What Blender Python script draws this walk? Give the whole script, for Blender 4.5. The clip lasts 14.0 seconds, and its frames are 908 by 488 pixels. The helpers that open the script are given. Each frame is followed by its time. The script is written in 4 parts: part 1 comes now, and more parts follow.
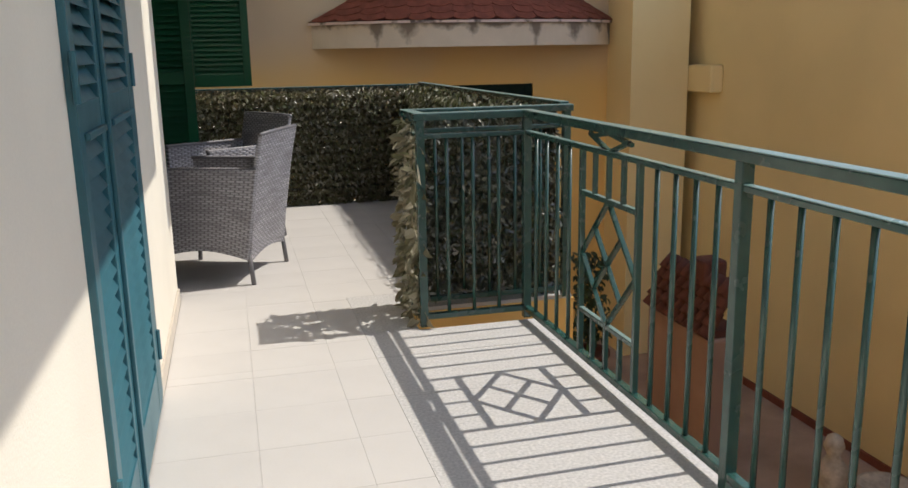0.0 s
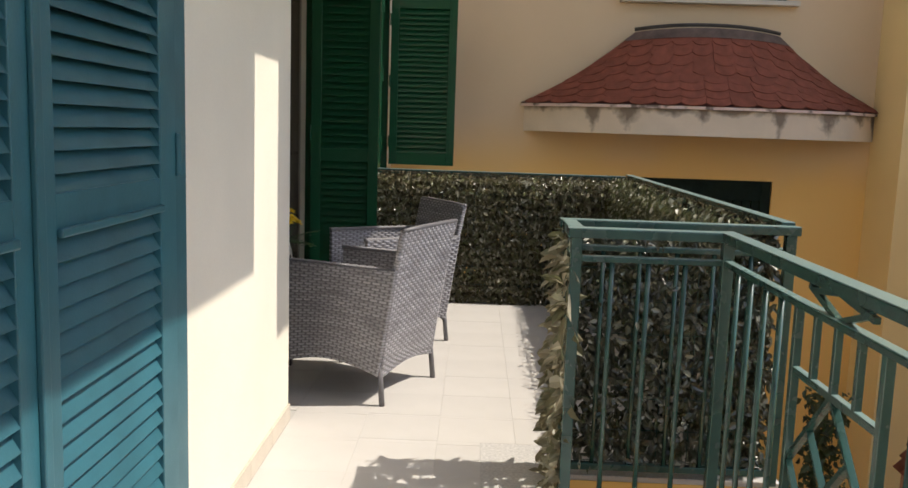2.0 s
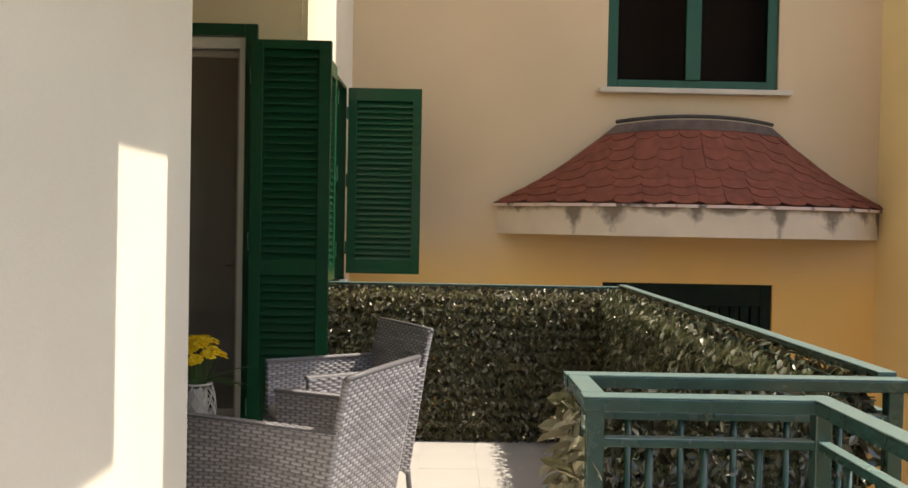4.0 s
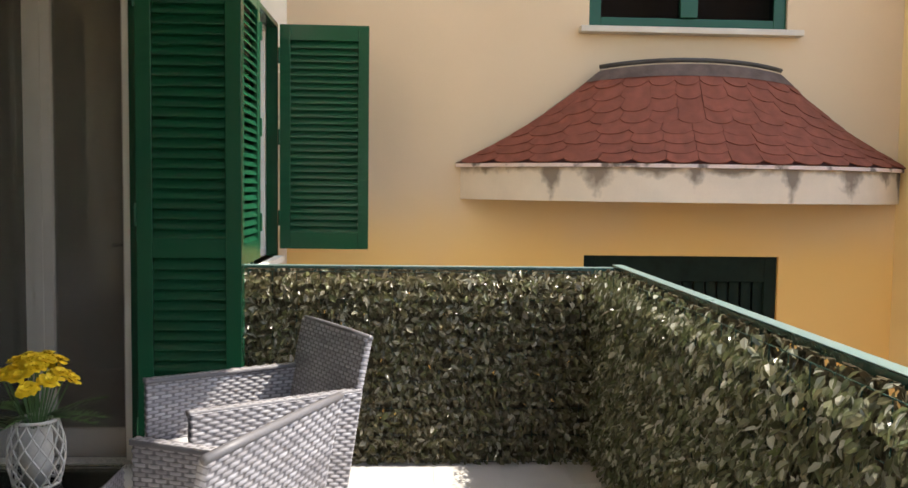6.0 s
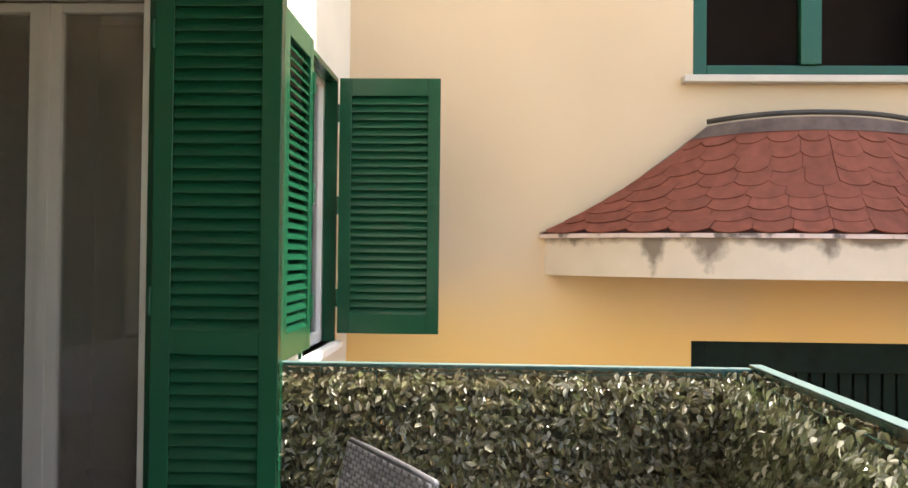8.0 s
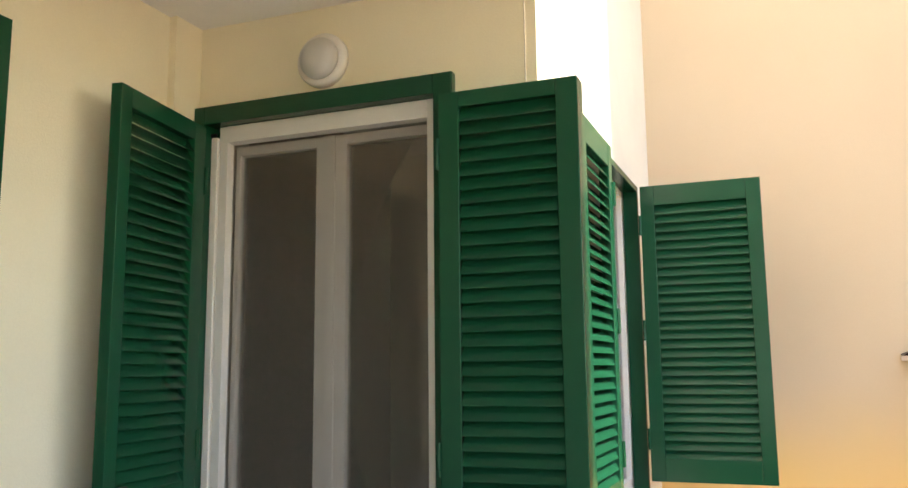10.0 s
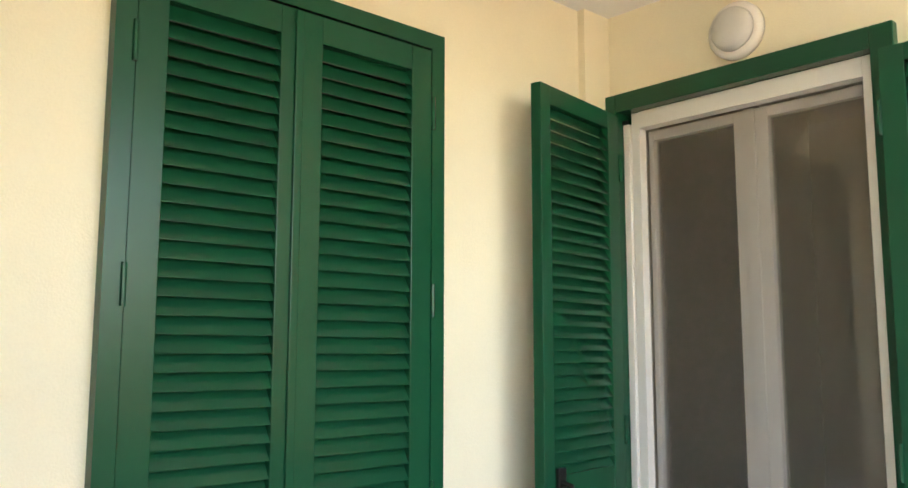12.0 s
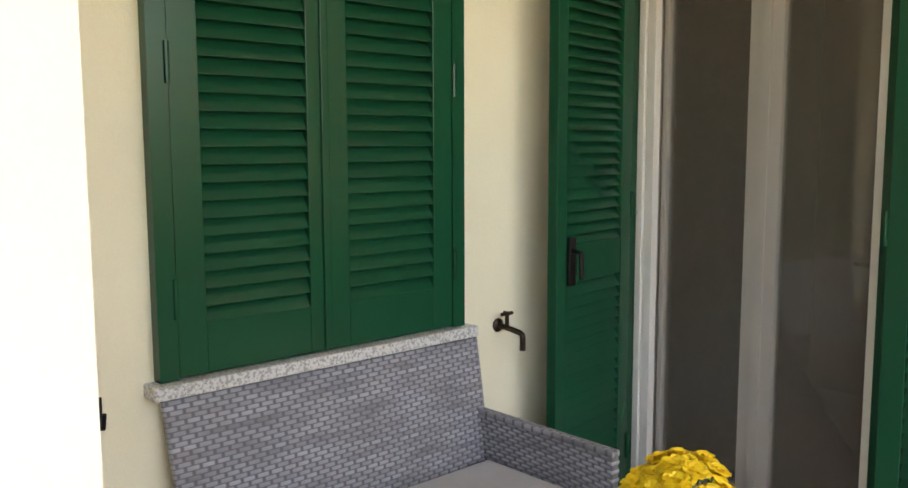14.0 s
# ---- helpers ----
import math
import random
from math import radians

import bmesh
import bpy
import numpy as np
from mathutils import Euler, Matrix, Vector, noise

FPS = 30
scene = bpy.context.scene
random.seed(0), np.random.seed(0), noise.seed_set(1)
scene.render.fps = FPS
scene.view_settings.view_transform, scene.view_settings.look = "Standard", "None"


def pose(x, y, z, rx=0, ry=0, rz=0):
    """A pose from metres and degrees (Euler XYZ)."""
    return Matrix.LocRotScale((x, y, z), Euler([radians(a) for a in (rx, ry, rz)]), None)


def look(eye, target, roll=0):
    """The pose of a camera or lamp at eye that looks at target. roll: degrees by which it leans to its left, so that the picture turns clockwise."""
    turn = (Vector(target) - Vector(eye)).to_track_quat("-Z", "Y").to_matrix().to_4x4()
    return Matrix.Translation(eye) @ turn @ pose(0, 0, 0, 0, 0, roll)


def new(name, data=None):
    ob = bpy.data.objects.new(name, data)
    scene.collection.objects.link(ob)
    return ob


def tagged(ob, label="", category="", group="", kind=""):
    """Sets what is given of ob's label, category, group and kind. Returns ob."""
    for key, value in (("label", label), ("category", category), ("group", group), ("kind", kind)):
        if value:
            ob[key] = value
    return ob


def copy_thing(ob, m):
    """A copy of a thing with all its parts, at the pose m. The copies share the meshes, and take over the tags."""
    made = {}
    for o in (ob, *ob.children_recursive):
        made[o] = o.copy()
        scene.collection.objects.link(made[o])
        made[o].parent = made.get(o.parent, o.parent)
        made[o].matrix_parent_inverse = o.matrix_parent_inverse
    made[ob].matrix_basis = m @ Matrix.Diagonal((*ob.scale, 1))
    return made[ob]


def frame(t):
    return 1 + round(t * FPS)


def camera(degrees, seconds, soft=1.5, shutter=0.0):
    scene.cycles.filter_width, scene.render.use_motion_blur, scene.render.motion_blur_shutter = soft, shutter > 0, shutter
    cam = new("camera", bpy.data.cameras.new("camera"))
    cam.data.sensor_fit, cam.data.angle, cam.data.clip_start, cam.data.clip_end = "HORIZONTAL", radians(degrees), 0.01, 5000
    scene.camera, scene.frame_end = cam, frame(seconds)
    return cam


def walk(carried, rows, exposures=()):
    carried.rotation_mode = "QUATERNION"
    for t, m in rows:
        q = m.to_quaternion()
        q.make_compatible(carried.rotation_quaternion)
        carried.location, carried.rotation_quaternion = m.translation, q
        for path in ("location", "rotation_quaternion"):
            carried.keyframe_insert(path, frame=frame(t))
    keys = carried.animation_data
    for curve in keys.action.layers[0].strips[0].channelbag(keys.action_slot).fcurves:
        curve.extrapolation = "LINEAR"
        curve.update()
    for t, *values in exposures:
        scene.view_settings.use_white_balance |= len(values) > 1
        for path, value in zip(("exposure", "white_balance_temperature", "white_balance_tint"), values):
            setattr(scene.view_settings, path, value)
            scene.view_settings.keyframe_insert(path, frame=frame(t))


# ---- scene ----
cam = camera(56.1, 14.0)
PATH = [
    (0, (0.589, 0.337, 1.265), (1.077, 2.225, 0.825), -1.0),
    (0.5, (0.748, 0.564, 1.256), (1.045, 2.493, 0.817), -1.1),
    (1, (0.91, 0.778, 1.285), (1.088, 2.733, 0.9), 0.0),
    (1.5, (1.038, 0.972, 1.314), (1.009, 2.941, 0.967), 1.1),
    (2, (1.059, 1.229, 1.315), (1.015, 3.211, 1.047), 1.9),
    (2.5, (1.064, 1.476, 1.339), (1.003, 3.47, 1.207), 0.5),
    (3, (1.09, 1.753, 1.354), (1.007, 3.751, 1.341), 0.9),
    (3.5, (1.105, 1.96, 1.355), (1.009, 3.957, 1.335), 1.5),
    (4, (1.068, 2.198, 1.369), (1.087, 4.198, 1.329), 1.1),
    (4.2, (1.077, 2.304, 1.351), (1.204, 4.3, 1.301), 0.9),
    (6.5, (1.175, 3.641, 1.398), (1.263, 5.634, 1.254), 0.7),
    (7, (1.195, 3.87, 1.389), (1.263, 5.863, 1.234), 0.7),
    (9.3, (0.978, 4.664, 1.518), (0.667, 6.615, 1.827), -0.6),
    (9.5, (0.962, 4.72, 1.522), (0.609, 6.666, 1.818), -1.1),
    (10, (0.944, 4.832, 1.545), (0.221, 6.673, 1.839), -0.6),
    (10.5, (0.898, 4.894, 1.552), (-0.19, 6.547, 1.84), -0.1),
    (11, (0.891, 4.918, 1.553), (-0.406, 6.416, 1.824), -0.3),
    (11.5, (0.861, 4.887, 1.568), (-0.53, 6.298, 1.837), -0.6),
    (12, (0.85, 4.824, 1.572), (-0.622, 6.154, 1.824), 0.1),
    (12.5, (0.836, 4.805, 1.52), (-0.671, 6.070, 1.787), 0.4),
    (13, (0.855, 4.775, 1.455), (-0.618, 6.075, 1.6), 0.5),
    (13.2, (0.873, 4.767, 1.445), (-0.59, 6.075, 1.512), 0.7),
    (13.5, (0.899, 4.748, 1.482), (-0.573, 6.046, 1.436), -0.1),
    (14, (0.916, 4.665, 1.515), (-0.557, 5.999, 1.289), -0.2),
]
walk(cam, [(t, look(eye, target, roll)) for t, eye, target, roll in PATH],
     exposures=[(0, 0.31, 6800, 10), (0.5, 0.14, 6800, 10), (1.0, 0.11, 6850, 10), (1.5, 0.29, 6900, 10), (2.5, 0.76, 7500, 10), (4.2, 0.87, 7850, 10), (6.5, 1.72, 7050, 10), (7.2, 1.96, 7050, 10), (9.5, 2.07, 7100, 10), (10.0, 2.24, 7150, 10), (10.5, 2.56, 7200, 10), (11.5, 3.15, 7000, 10), (12.5, 2.68, 7150, 10), (13.0, 2.72, 7200, 10), (13.5, 2.76, 7150, 10), (14, 2.34, 7650, 10)])

# ---- light ----
SUN_WAY = Vector((0.74, 0.012, 1.0))
world = bpy.data.worlds.new("world")
scene.world = world
world.use_nodes = True
wn = world.node_tree.nodes
sky = wn.new("ShaderNodeTexSky")
sky.sky_type = "NISHITA"
sky.sun_disc = False
sky.sun_elevation = radians(53.4)
sky.sun_rotation = radians(90)
world.node_tree.links.new(sky.outputs[0], wn["Background"].inputs[0])
wn["Background"].inputs[1].default_value = 0.15
sun_data = bpy.data.lights.new("sun", "SUN")
sun_data.energy = 3.3
sun_data.angle = radians(0.5)
sun_data.color = (1.0, 0.965, 0.91)
sun = new("sun", sun_data)
sun.matrix_world = look(SUN_WAY * 12, (0, 0, 0))


# ---- materials ----
def material(name, base, rough=0.6, metal=0.0, vary=0.12, scale=6.0, fine=90.0, bump=0.15, each=0.0, tint=None, spec=0.5, stretch=(1, 1, 1), gloss_vary=0.1):
    """A surface with broad stains, fine grain and slight relief. each: how far single objects differ; tint: a second colour for the stains."""
    m = bpy.data.materials.new(name)
    m.use_nodes = True
    t = m.node_tree
    n, l = t.nodes, t.links
    b = n["Principled BSDF"]
    b.inputs["Metallic"].default_value = metal
    b.inputs["Specular IOR Level"].default_value = spec
    co = n.new("ShaderNodeTexCoord")
    mp = n.new("ShaderNodeMapping")
    mp.inputs["Scale"].default_value = stretch
    l.new(co.outputs["Object"], mp.inputs[0])
    big, small = n.new("ShaderNodeTexNoise"), n.new("ShaderNodeTexNoise")
    big.inputs["Scale"].default_value, big.inputs["Detail"].default_value = scale, 5
    small.inputs["Scale"].default_value, small.inputs["Detail"].default_value = fine, 3
    for q in (big, small):
        l.new(mp.outputs[0], q.inputs["Vector"])
    ramp = n.new("ShaderNodeMapRange")
    ramp.inputs[1].default_value, ramp.inputs[2].default_value = 0.3, 0.7
    l.new(big.outputs[0], ramp.inputs[0])
    mix = n.new("ShaderNodeMix")
    mix.data_type = "RGBA"
    other = tint or tuple(c * (1 - 1.6 * vary) for c in base)
    mix.inputs[6].default_value, mix.inputs[7].default_value = (*base, 1), (*other, 1)
    l.new(ramp.outputs[0], mix.inputs[0])
    hsv = n.new("ShaderNodeHueSaturation")
    l.new(mix.outputs[2], hsv.inputs["Color"])
    val = n.new("ShaderNodeMath")
    val.operation = "MULTIPLY_ADD"
    l.new(small.outputs[0], val.inputs[0])
    val.inputs[1].default_value, val.inputs[2].default_value = vary * 1.2, 1 - vary * 0.6
    last = val
    if each:
        info = n.new("ShaderNodeObjectInfo")
        add = n.new("ShaderNodeMath")
        add.operation = "MULTIPLY_ADD"
        l.new(info.outputs["Random"], add.inputs[0])
        add.inputs[1].default_value = each
        l.new(val.outputs[0], add.inputs[2])
        last = add
    l.new(last.outputs[0], hsv.inputs["Value"])
    l.new(hsv.outputs[0], b.inputs["Base Color"])
    rr = n.new("ShaderNodeMapRange")
    rr.inputs[3].default_value, rr.inputs[4].default_value = max(rough - gloss_vary, 0.03), min(rough + gloss_vary, 1)
    l.new(big.outputs[0], rr.inputs[0])
    l.new(rr.outputs[0], b.inputs["Roughness"])
    if bump:
        bp = n.new("ShaderNodeBump")
        bp.inputs["Strength"].default_value, bp.inputs["Distance"].default_value = bump, 0.004
        l.new(small.outputs[0], bp.inputs["Height"])
        l.new(bp.outputs[0], b.inputs["Normal"])
    return m


def island_colours(m, colours):
    """Let each loose piece of a joined mesh take one of the colours."""
    t = m.node_tree
    n, l = t.nodes, t.links
    geo = n.new("ShaderNodeNewGeometry")
    ramp = n.new("ShaderNodeValToRGB")
    ramp.color_ramp.interpolation = "LINEAR"
    while len(ramp.color_ramp.elements) < len(colours):
        ramp.color_ramp.elements.new(0.5)
    for i, c in enumerate(colours):
        ramp.color_ramp.elements[i].position = i / (len(colours) - 1)
        ramp.color_ramp.elements[i].color = (*c, 1)
    l.new(geo.outputs["Random Per Island"], ramp.inputs[0])
    l.new(ramp.outputs[0], n["Principled BSDF"].inputs["Base Color"])
    return m


CREAM = material("cream_plaster", (0.81, 0.755, 0.65), 0.85, vary=0.07, scale=1.4, fine=160, bump=0.25)
LOGGIA = material("loggia_plaster", (0.90, 0.82, 0.61), 0.85, vary=0.07, scale=1.2, fine=160, bump=0.25)
SOFFIT = material("soffit_paint", (0.90, 0.88, 0.84), 0.8, vary=0.05, scale=2, fine=150, bump=0.1)
OCHRE = material("ochre_plaster", (0.80, 0.53, 0.18), 0.85, vary=0.06, scale=1.0, fine=180, bump=0.12)
TANWALL = material("tan_plaster", (0.90, 0.72, 0.38), 0.85, vary=0.08, scale=0.7, fine=160, bump=0.15)
TEAL = material("teal_shutter_paint", (0.028, 0.125, 0.162), 0.40, vary=0.14, scale=5, fine=140, bump=0.1, each=0.12)
GREEN = material("green_shutter_paint", (0.006, 0.066, 0.030), 0.25, vary=0.06, scale=3, fine=140, bump=0.02, each=0.08, spec=0.34, gloss_vary=0.03)
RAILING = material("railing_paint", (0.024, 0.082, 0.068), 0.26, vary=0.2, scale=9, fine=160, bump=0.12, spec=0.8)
# worn rail paint, lightened to imitate sheen on upward faces
RAILTOP = material("worn_sheen_rail_paint", (0.15, 0.26, 0.25), 0.3, vary=0.2, scale=4, fine=160, bump=0.1, tint=(0.17, 0.24, 0.23), spec=0.7)
TILE = material("floor_tile", (0.58, 0.555, 0.53), 0.42, vary=0.05, scale=3, fine=120, bump=0.06, each=0.03)
GROUT = material("grout", (0.58, 0.555, 0.53), 0.7, vary=0.1, scale=8)
SKIRT = material("skirting_tile", (0.58, 0.52, 0.44), 0.45, vary=0.08, scale=4, each=0.05)
GRANITE = material("grey_granite", (0.66, 0.64, 0.61), 0.4, vary=0.3, scale=110, fine=320, bump=0.05, tint=(0.35, 0.34, 0.33))
for node in GRANITE.node_tree.nodes:
    if node.bl_idname == "ShaderNodeMapRange" and node.inputs[1].default_value > 0.2:
        node.inputs[1].default_value, node.inputs[2].default_value = 0.46, 0.60
FLOORSTONE = material("pale_floor_granite", (0.62, 0.60, 0.58), 0.45, vary=0.2, scale=90, fine=420, bump=0.05, tint=(0.42, 0.41, 0.40))
WHITE = material("white_frame", (0.80, 0.76, 0.70), 0.4, vary=0.04, scale=5, bump=0.04)
SASH = material("door_sash", (0.78, 0.72, 0.65), 0.45, vary=0.05, scale=5, bump=0.04)
SHINGLE = material("red_shingle", (0.225, 0.062, 0.036), 0.85, vary=0.18, scale=12, fine=300, bump=0.4, each=0.14)
UNDERLAY = material("roof_underlay", (0.10, 0.03, 0.025), 0.9, vary=0.2)
LEAD = material("grey_flashing", (0.055, 0.047, 0.042), 0.6, vary=0.3, scale=10)
MORTAR = material("grey_mortar", (0.30, 0.22, 0.19), 0.9, vary=0.25, scale=9, bump=0.3)
LIP = material("stained_lip", (0.74, 0.60, 0.55), 0.8, vary=0.15, scale=7, tint=(0.20, 0.16, 0.14))
for node in LIP.node_tree.nodes:
    if node.bl_idname == "ShaderNodeMapRange" and node.inputs[1].default_value > 0.2:
        node.inputs[1].default_value, node.inputs[2].default_value = 0.52, 0.62
BARS = material("old_green_bar_paint", (0.005, 0.018, 0.013), 0.7, vary=0.3, scale=12, bump=0.2, spec=0.2)
IRON = material("black_iron", (0.02, 0.018, 0.016), 0.45, metal=0.6, vary=0.3, scale=20)
BRONZE = material("dark_bronze", (0.07, 0.045, 0.03), 0.4, metal=0.7, vary=0.3, scale=30)
CUSHION = material("grey_cushion", (0.50, 0.49, 0.50), 0.95, vary=0.1, scale=6, fine=300, bump=0.4)
POTWHITE = material("whitewashed_cane", (0.72, 0.68, 0.62), 0.75, vary=0.15, scale=20)
PETAL = material("yellow_petal", (0.92, 0.62, 0.02), 0.6, vary=0.15, scale=30, bump=0.05)
STEM = material("green_stem", (0.075, 0.17, 0.045), 0.6, vary=0.25, scale=20)
PAVING = material("red_paving", (0.50, 0.355, 0.27), 0.85, vary=0.2, scale=2, fine=60, bump=0.3)
REDTRIM = material("red_trim", (0.26, 0.07, 0.04), 0.7, vary=0.2)
PINK = material("pink_render", (0.30, 0.19, 0.15), 0.85, vary=0.12, scale=3, bump=0.2)
TERRACOTTA = material("terracotta", (0.13, 0.042, 0.03), 0.85, vary=0.25, scale=8, bump=0.3)
STONE = material("pale_stone", (0.55, 0.48, 0.40), 0.85, vary=0.25, scale=14, bump=0.4)
INNER = material("interior_paint", (0.30, 0.24, 0.18), 0.9, vary=0.06, scale=1.5)
# dark tone that stands for the shade of unlit rooms
ROOMSHADE = material("unlit_room_shade", (0.10, 0.08, 0.07), 0.9, vary=0.1)
CURTAIN = material("grey_curtain", (0.42, 0.37, 0.31), 0.95, vary=0.12, scale=5, stretch=(6, 6, 0.4))
LAMPGLASS = material("frosted_lamp_glass", (0.62, 0.60, 0.57), 0.3, vary=0.04, scale=9, bump=0.02)


def see_through(m, share):
    """Let some sun shine through a thin leaf."""
    n, l = m.node_tree.nodes, m.node_tree.links
    b = n["Principled BSDF"]
    tl, mx = n.new("ShaderNodeBsdfTranslucent"), n.new("ShaderNodeMixShader")
    l.new(b.inputs["Base Color"].links[0].from_socket, tl.inputs[0])
    mx.inputs[0].default_value = share
    l.new(b.outputs[0], mx.inputs[1])
    l.new(tl.outputs[0], mx.inputs[2])
    l.new(mx.outputs[0], n["Material Output"].inputs[0])
    return m


# the last, palest colour stands for white highlights on some leaves
LEAF = island_colours(material("ivy_leaf", (0.07, 0.08, 0.03), 0.30, bump=0.1, spec=0.8),
                      [(0.105, 0.10, 0.045), (0.15, 0.135, 0.068), (0.19, 0.155, 0.09), (0.15, 0.165, 0.065), (0.23, 0.205, 0.125), (0.46, 0.44, 0.34)])
# cream leaves, made brighter to carry the sun's glimmer in their colour
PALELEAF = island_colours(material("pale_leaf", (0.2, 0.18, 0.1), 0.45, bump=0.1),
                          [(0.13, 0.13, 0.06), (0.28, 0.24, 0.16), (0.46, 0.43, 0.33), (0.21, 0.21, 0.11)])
# dark brown lower leaves imitate the shadow between the outer ones
UNDERLEAF = island_colours(material("brown_shadow_underleaf", (0.09, 0.075, 0.045), 0.55, bump=0.1, spec=0.3), [(0.075, 0.066, 0.035), (0.11, 0.09, 0.052), (0.13, 0.105, 0.06)])
# greener ivy; its two palest colours imitate bright sun slivers
SIDELEAF = island_colours(material("green_ivy_leaf", (0.1, 0.12, 0.05), 0.30, bump=0.1, spec=0.8),
                          [(0.08, 0.09, 0.038), (0.12, 0.13, 0.058), (0.17, 0.155, 0.085), (0.13, 0.16, 0.06), (0.27, 0.27, 0.17), (0.56, 0.55, 0.45)])
# same ivy with shade put into the colours; palest one stands for glints
SHADELEAF = island_colours(material("shaded_ivy_leaf", (0.04, 0.05, 0.02), 0.28, bump=0.1, spec=0.9),
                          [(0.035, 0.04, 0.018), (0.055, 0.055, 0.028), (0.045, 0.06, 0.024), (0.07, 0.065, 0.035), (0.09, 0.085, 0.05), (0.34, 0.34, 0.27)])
PLANTLEAF = island_colours(material("plant_leaf", (0.03, 0.05, 0.02), 0.5), [(0.015, 0.03, 0.012), (0.03, 0.06, 0.02), (0.04, 0.05, 0.02)])


def facade_with_bounce():
    """Peach plaster, ochre below the canopy as painted-in bounce light, with an uneven soft meeting line."""
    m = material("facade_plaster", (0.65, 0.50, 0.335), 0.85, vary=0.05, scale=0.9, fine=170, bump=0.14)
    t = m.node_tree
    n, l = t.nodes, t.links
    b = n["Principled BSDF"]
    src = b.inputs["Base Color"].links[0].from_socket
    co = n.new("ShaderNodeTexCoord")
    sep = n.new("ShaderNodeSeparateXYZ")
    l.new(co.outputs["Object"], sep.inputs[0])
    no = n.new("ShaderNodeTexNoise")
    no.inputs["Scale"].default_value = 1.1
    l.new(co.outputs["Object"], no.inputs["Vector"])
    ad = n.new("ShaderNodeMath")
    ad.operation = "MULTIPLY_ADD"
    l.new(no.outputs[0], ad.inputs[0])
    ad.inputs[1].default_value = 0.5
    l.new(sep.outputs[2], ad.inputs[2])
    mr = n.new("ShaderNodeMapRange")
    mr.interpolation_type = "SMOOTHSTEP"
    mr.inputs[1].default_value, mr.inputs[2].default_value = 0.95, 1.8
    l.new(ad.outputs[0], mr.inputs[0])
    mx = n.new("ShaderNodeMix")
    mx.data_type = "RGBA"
    # ochre that imitates light bounced up from below
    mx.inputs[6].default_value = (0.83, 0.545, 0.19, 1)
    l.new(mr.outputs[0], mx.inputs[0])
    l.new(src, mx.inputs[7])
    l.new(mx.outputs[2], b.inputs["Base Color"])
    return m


def stained_fascia():
    """Off-white plaster with black mould that has run down from the lip."""
    m = material("mouldy_fascia", (0.72, 0.62, 0.49), 0.85, vary=0.08, scale=3, fine=120, bump=0.2)
    t = m.node_tree
    n, l = t.nodes, t.links
    b = n["Principled BSDF"]
    src = b.inputs["Base Color"].links[0].from_socket
    co = n.new("ShaderNodeTexCoord")
    sep = n.new("ShaderNodeSeparateXYZ")
    l.new(co.outputs["Object"], sep.inputs[0])

    def calc(op, a, b=0.0, c=0.0):
        q = n.new("ShaderNodeMath")
        q.operation = op
        for i, v in enumerate((a, b, c)):
            if isinstance(v, (int, float)):
                q.inputs[i].default_value = v
            else:
                l.new(v, q.inputs[i])
        return q.outputs[0]
    blot, wob = n.new("ShaderNodeTexNoise"), n.new("ShaderNodeTexNoise")
    blot.inputs["Scale"].default_value, blot.inputs["Detail"].default_value = 16, 6
    wob.inputs["Scale"].default_value, wob.inputs["Detail"].default_value = 6, 3
    for q in (blot, wob):
        l.new(co.outputs["Object"], q.inputs["Vector"])
    down = calc("SUBTRACT", 1.575, sep.outputs[2])
    x = calc("MULTIPLY_ADD", wob.outputs[0], 0.10, sep.outputs[0])
    most = calc("MULTIPLY_ADD", down, -9.0, 0.35)
    for x0, wide, long in ((1.72, 0.10, 0.06), (2.18, 0.09, 0.26), (2.50, 0.18, 0.22), (2.92, 0.30, 0.09), (3.20, 0.10, 0.16), (3.48, 0.36, 0.08), (3.94, 0.10, 0.32), (4.46, 0.17, 0.27), (4.86, 0.12, 0.14), (5.08, 0.06, 0.26)):
        side = calc("DIVIDE", calc("ABSOLUTE", calc("SUBTRACT", x, x0 + 0.05)), wide)
        most = calc("MAXIMUM", most, calc("SUBTRACT", calc("SUBTRACT", 1.0, side), calc("DIVIDE", down, long)))
    soil = calc("MULTIPLY_ADD", blot.outputs[0], 1.0, most)
    mr = n.new("ShaderNodeMapRange")
    mr.inputs[1].default_value, mr.inputs[2].default_value = 0.40, 0.98
    mr.inputs[4].default_value = 0.8
    l.new(soil, mr.inputs[0])
    mx = n.new("ShaderNodeMix")
    mx.data_type = "RGBA"
    mx.inputs[7].default_value = (0.12, 0.085, 0.062, 1)
    l.new(mr.outputs[0], mx.inputs[0])
    l.new(src, mx.inputs[6])
    l.new(mx.outputs[2], b.inputs["Base Color"])
    return m


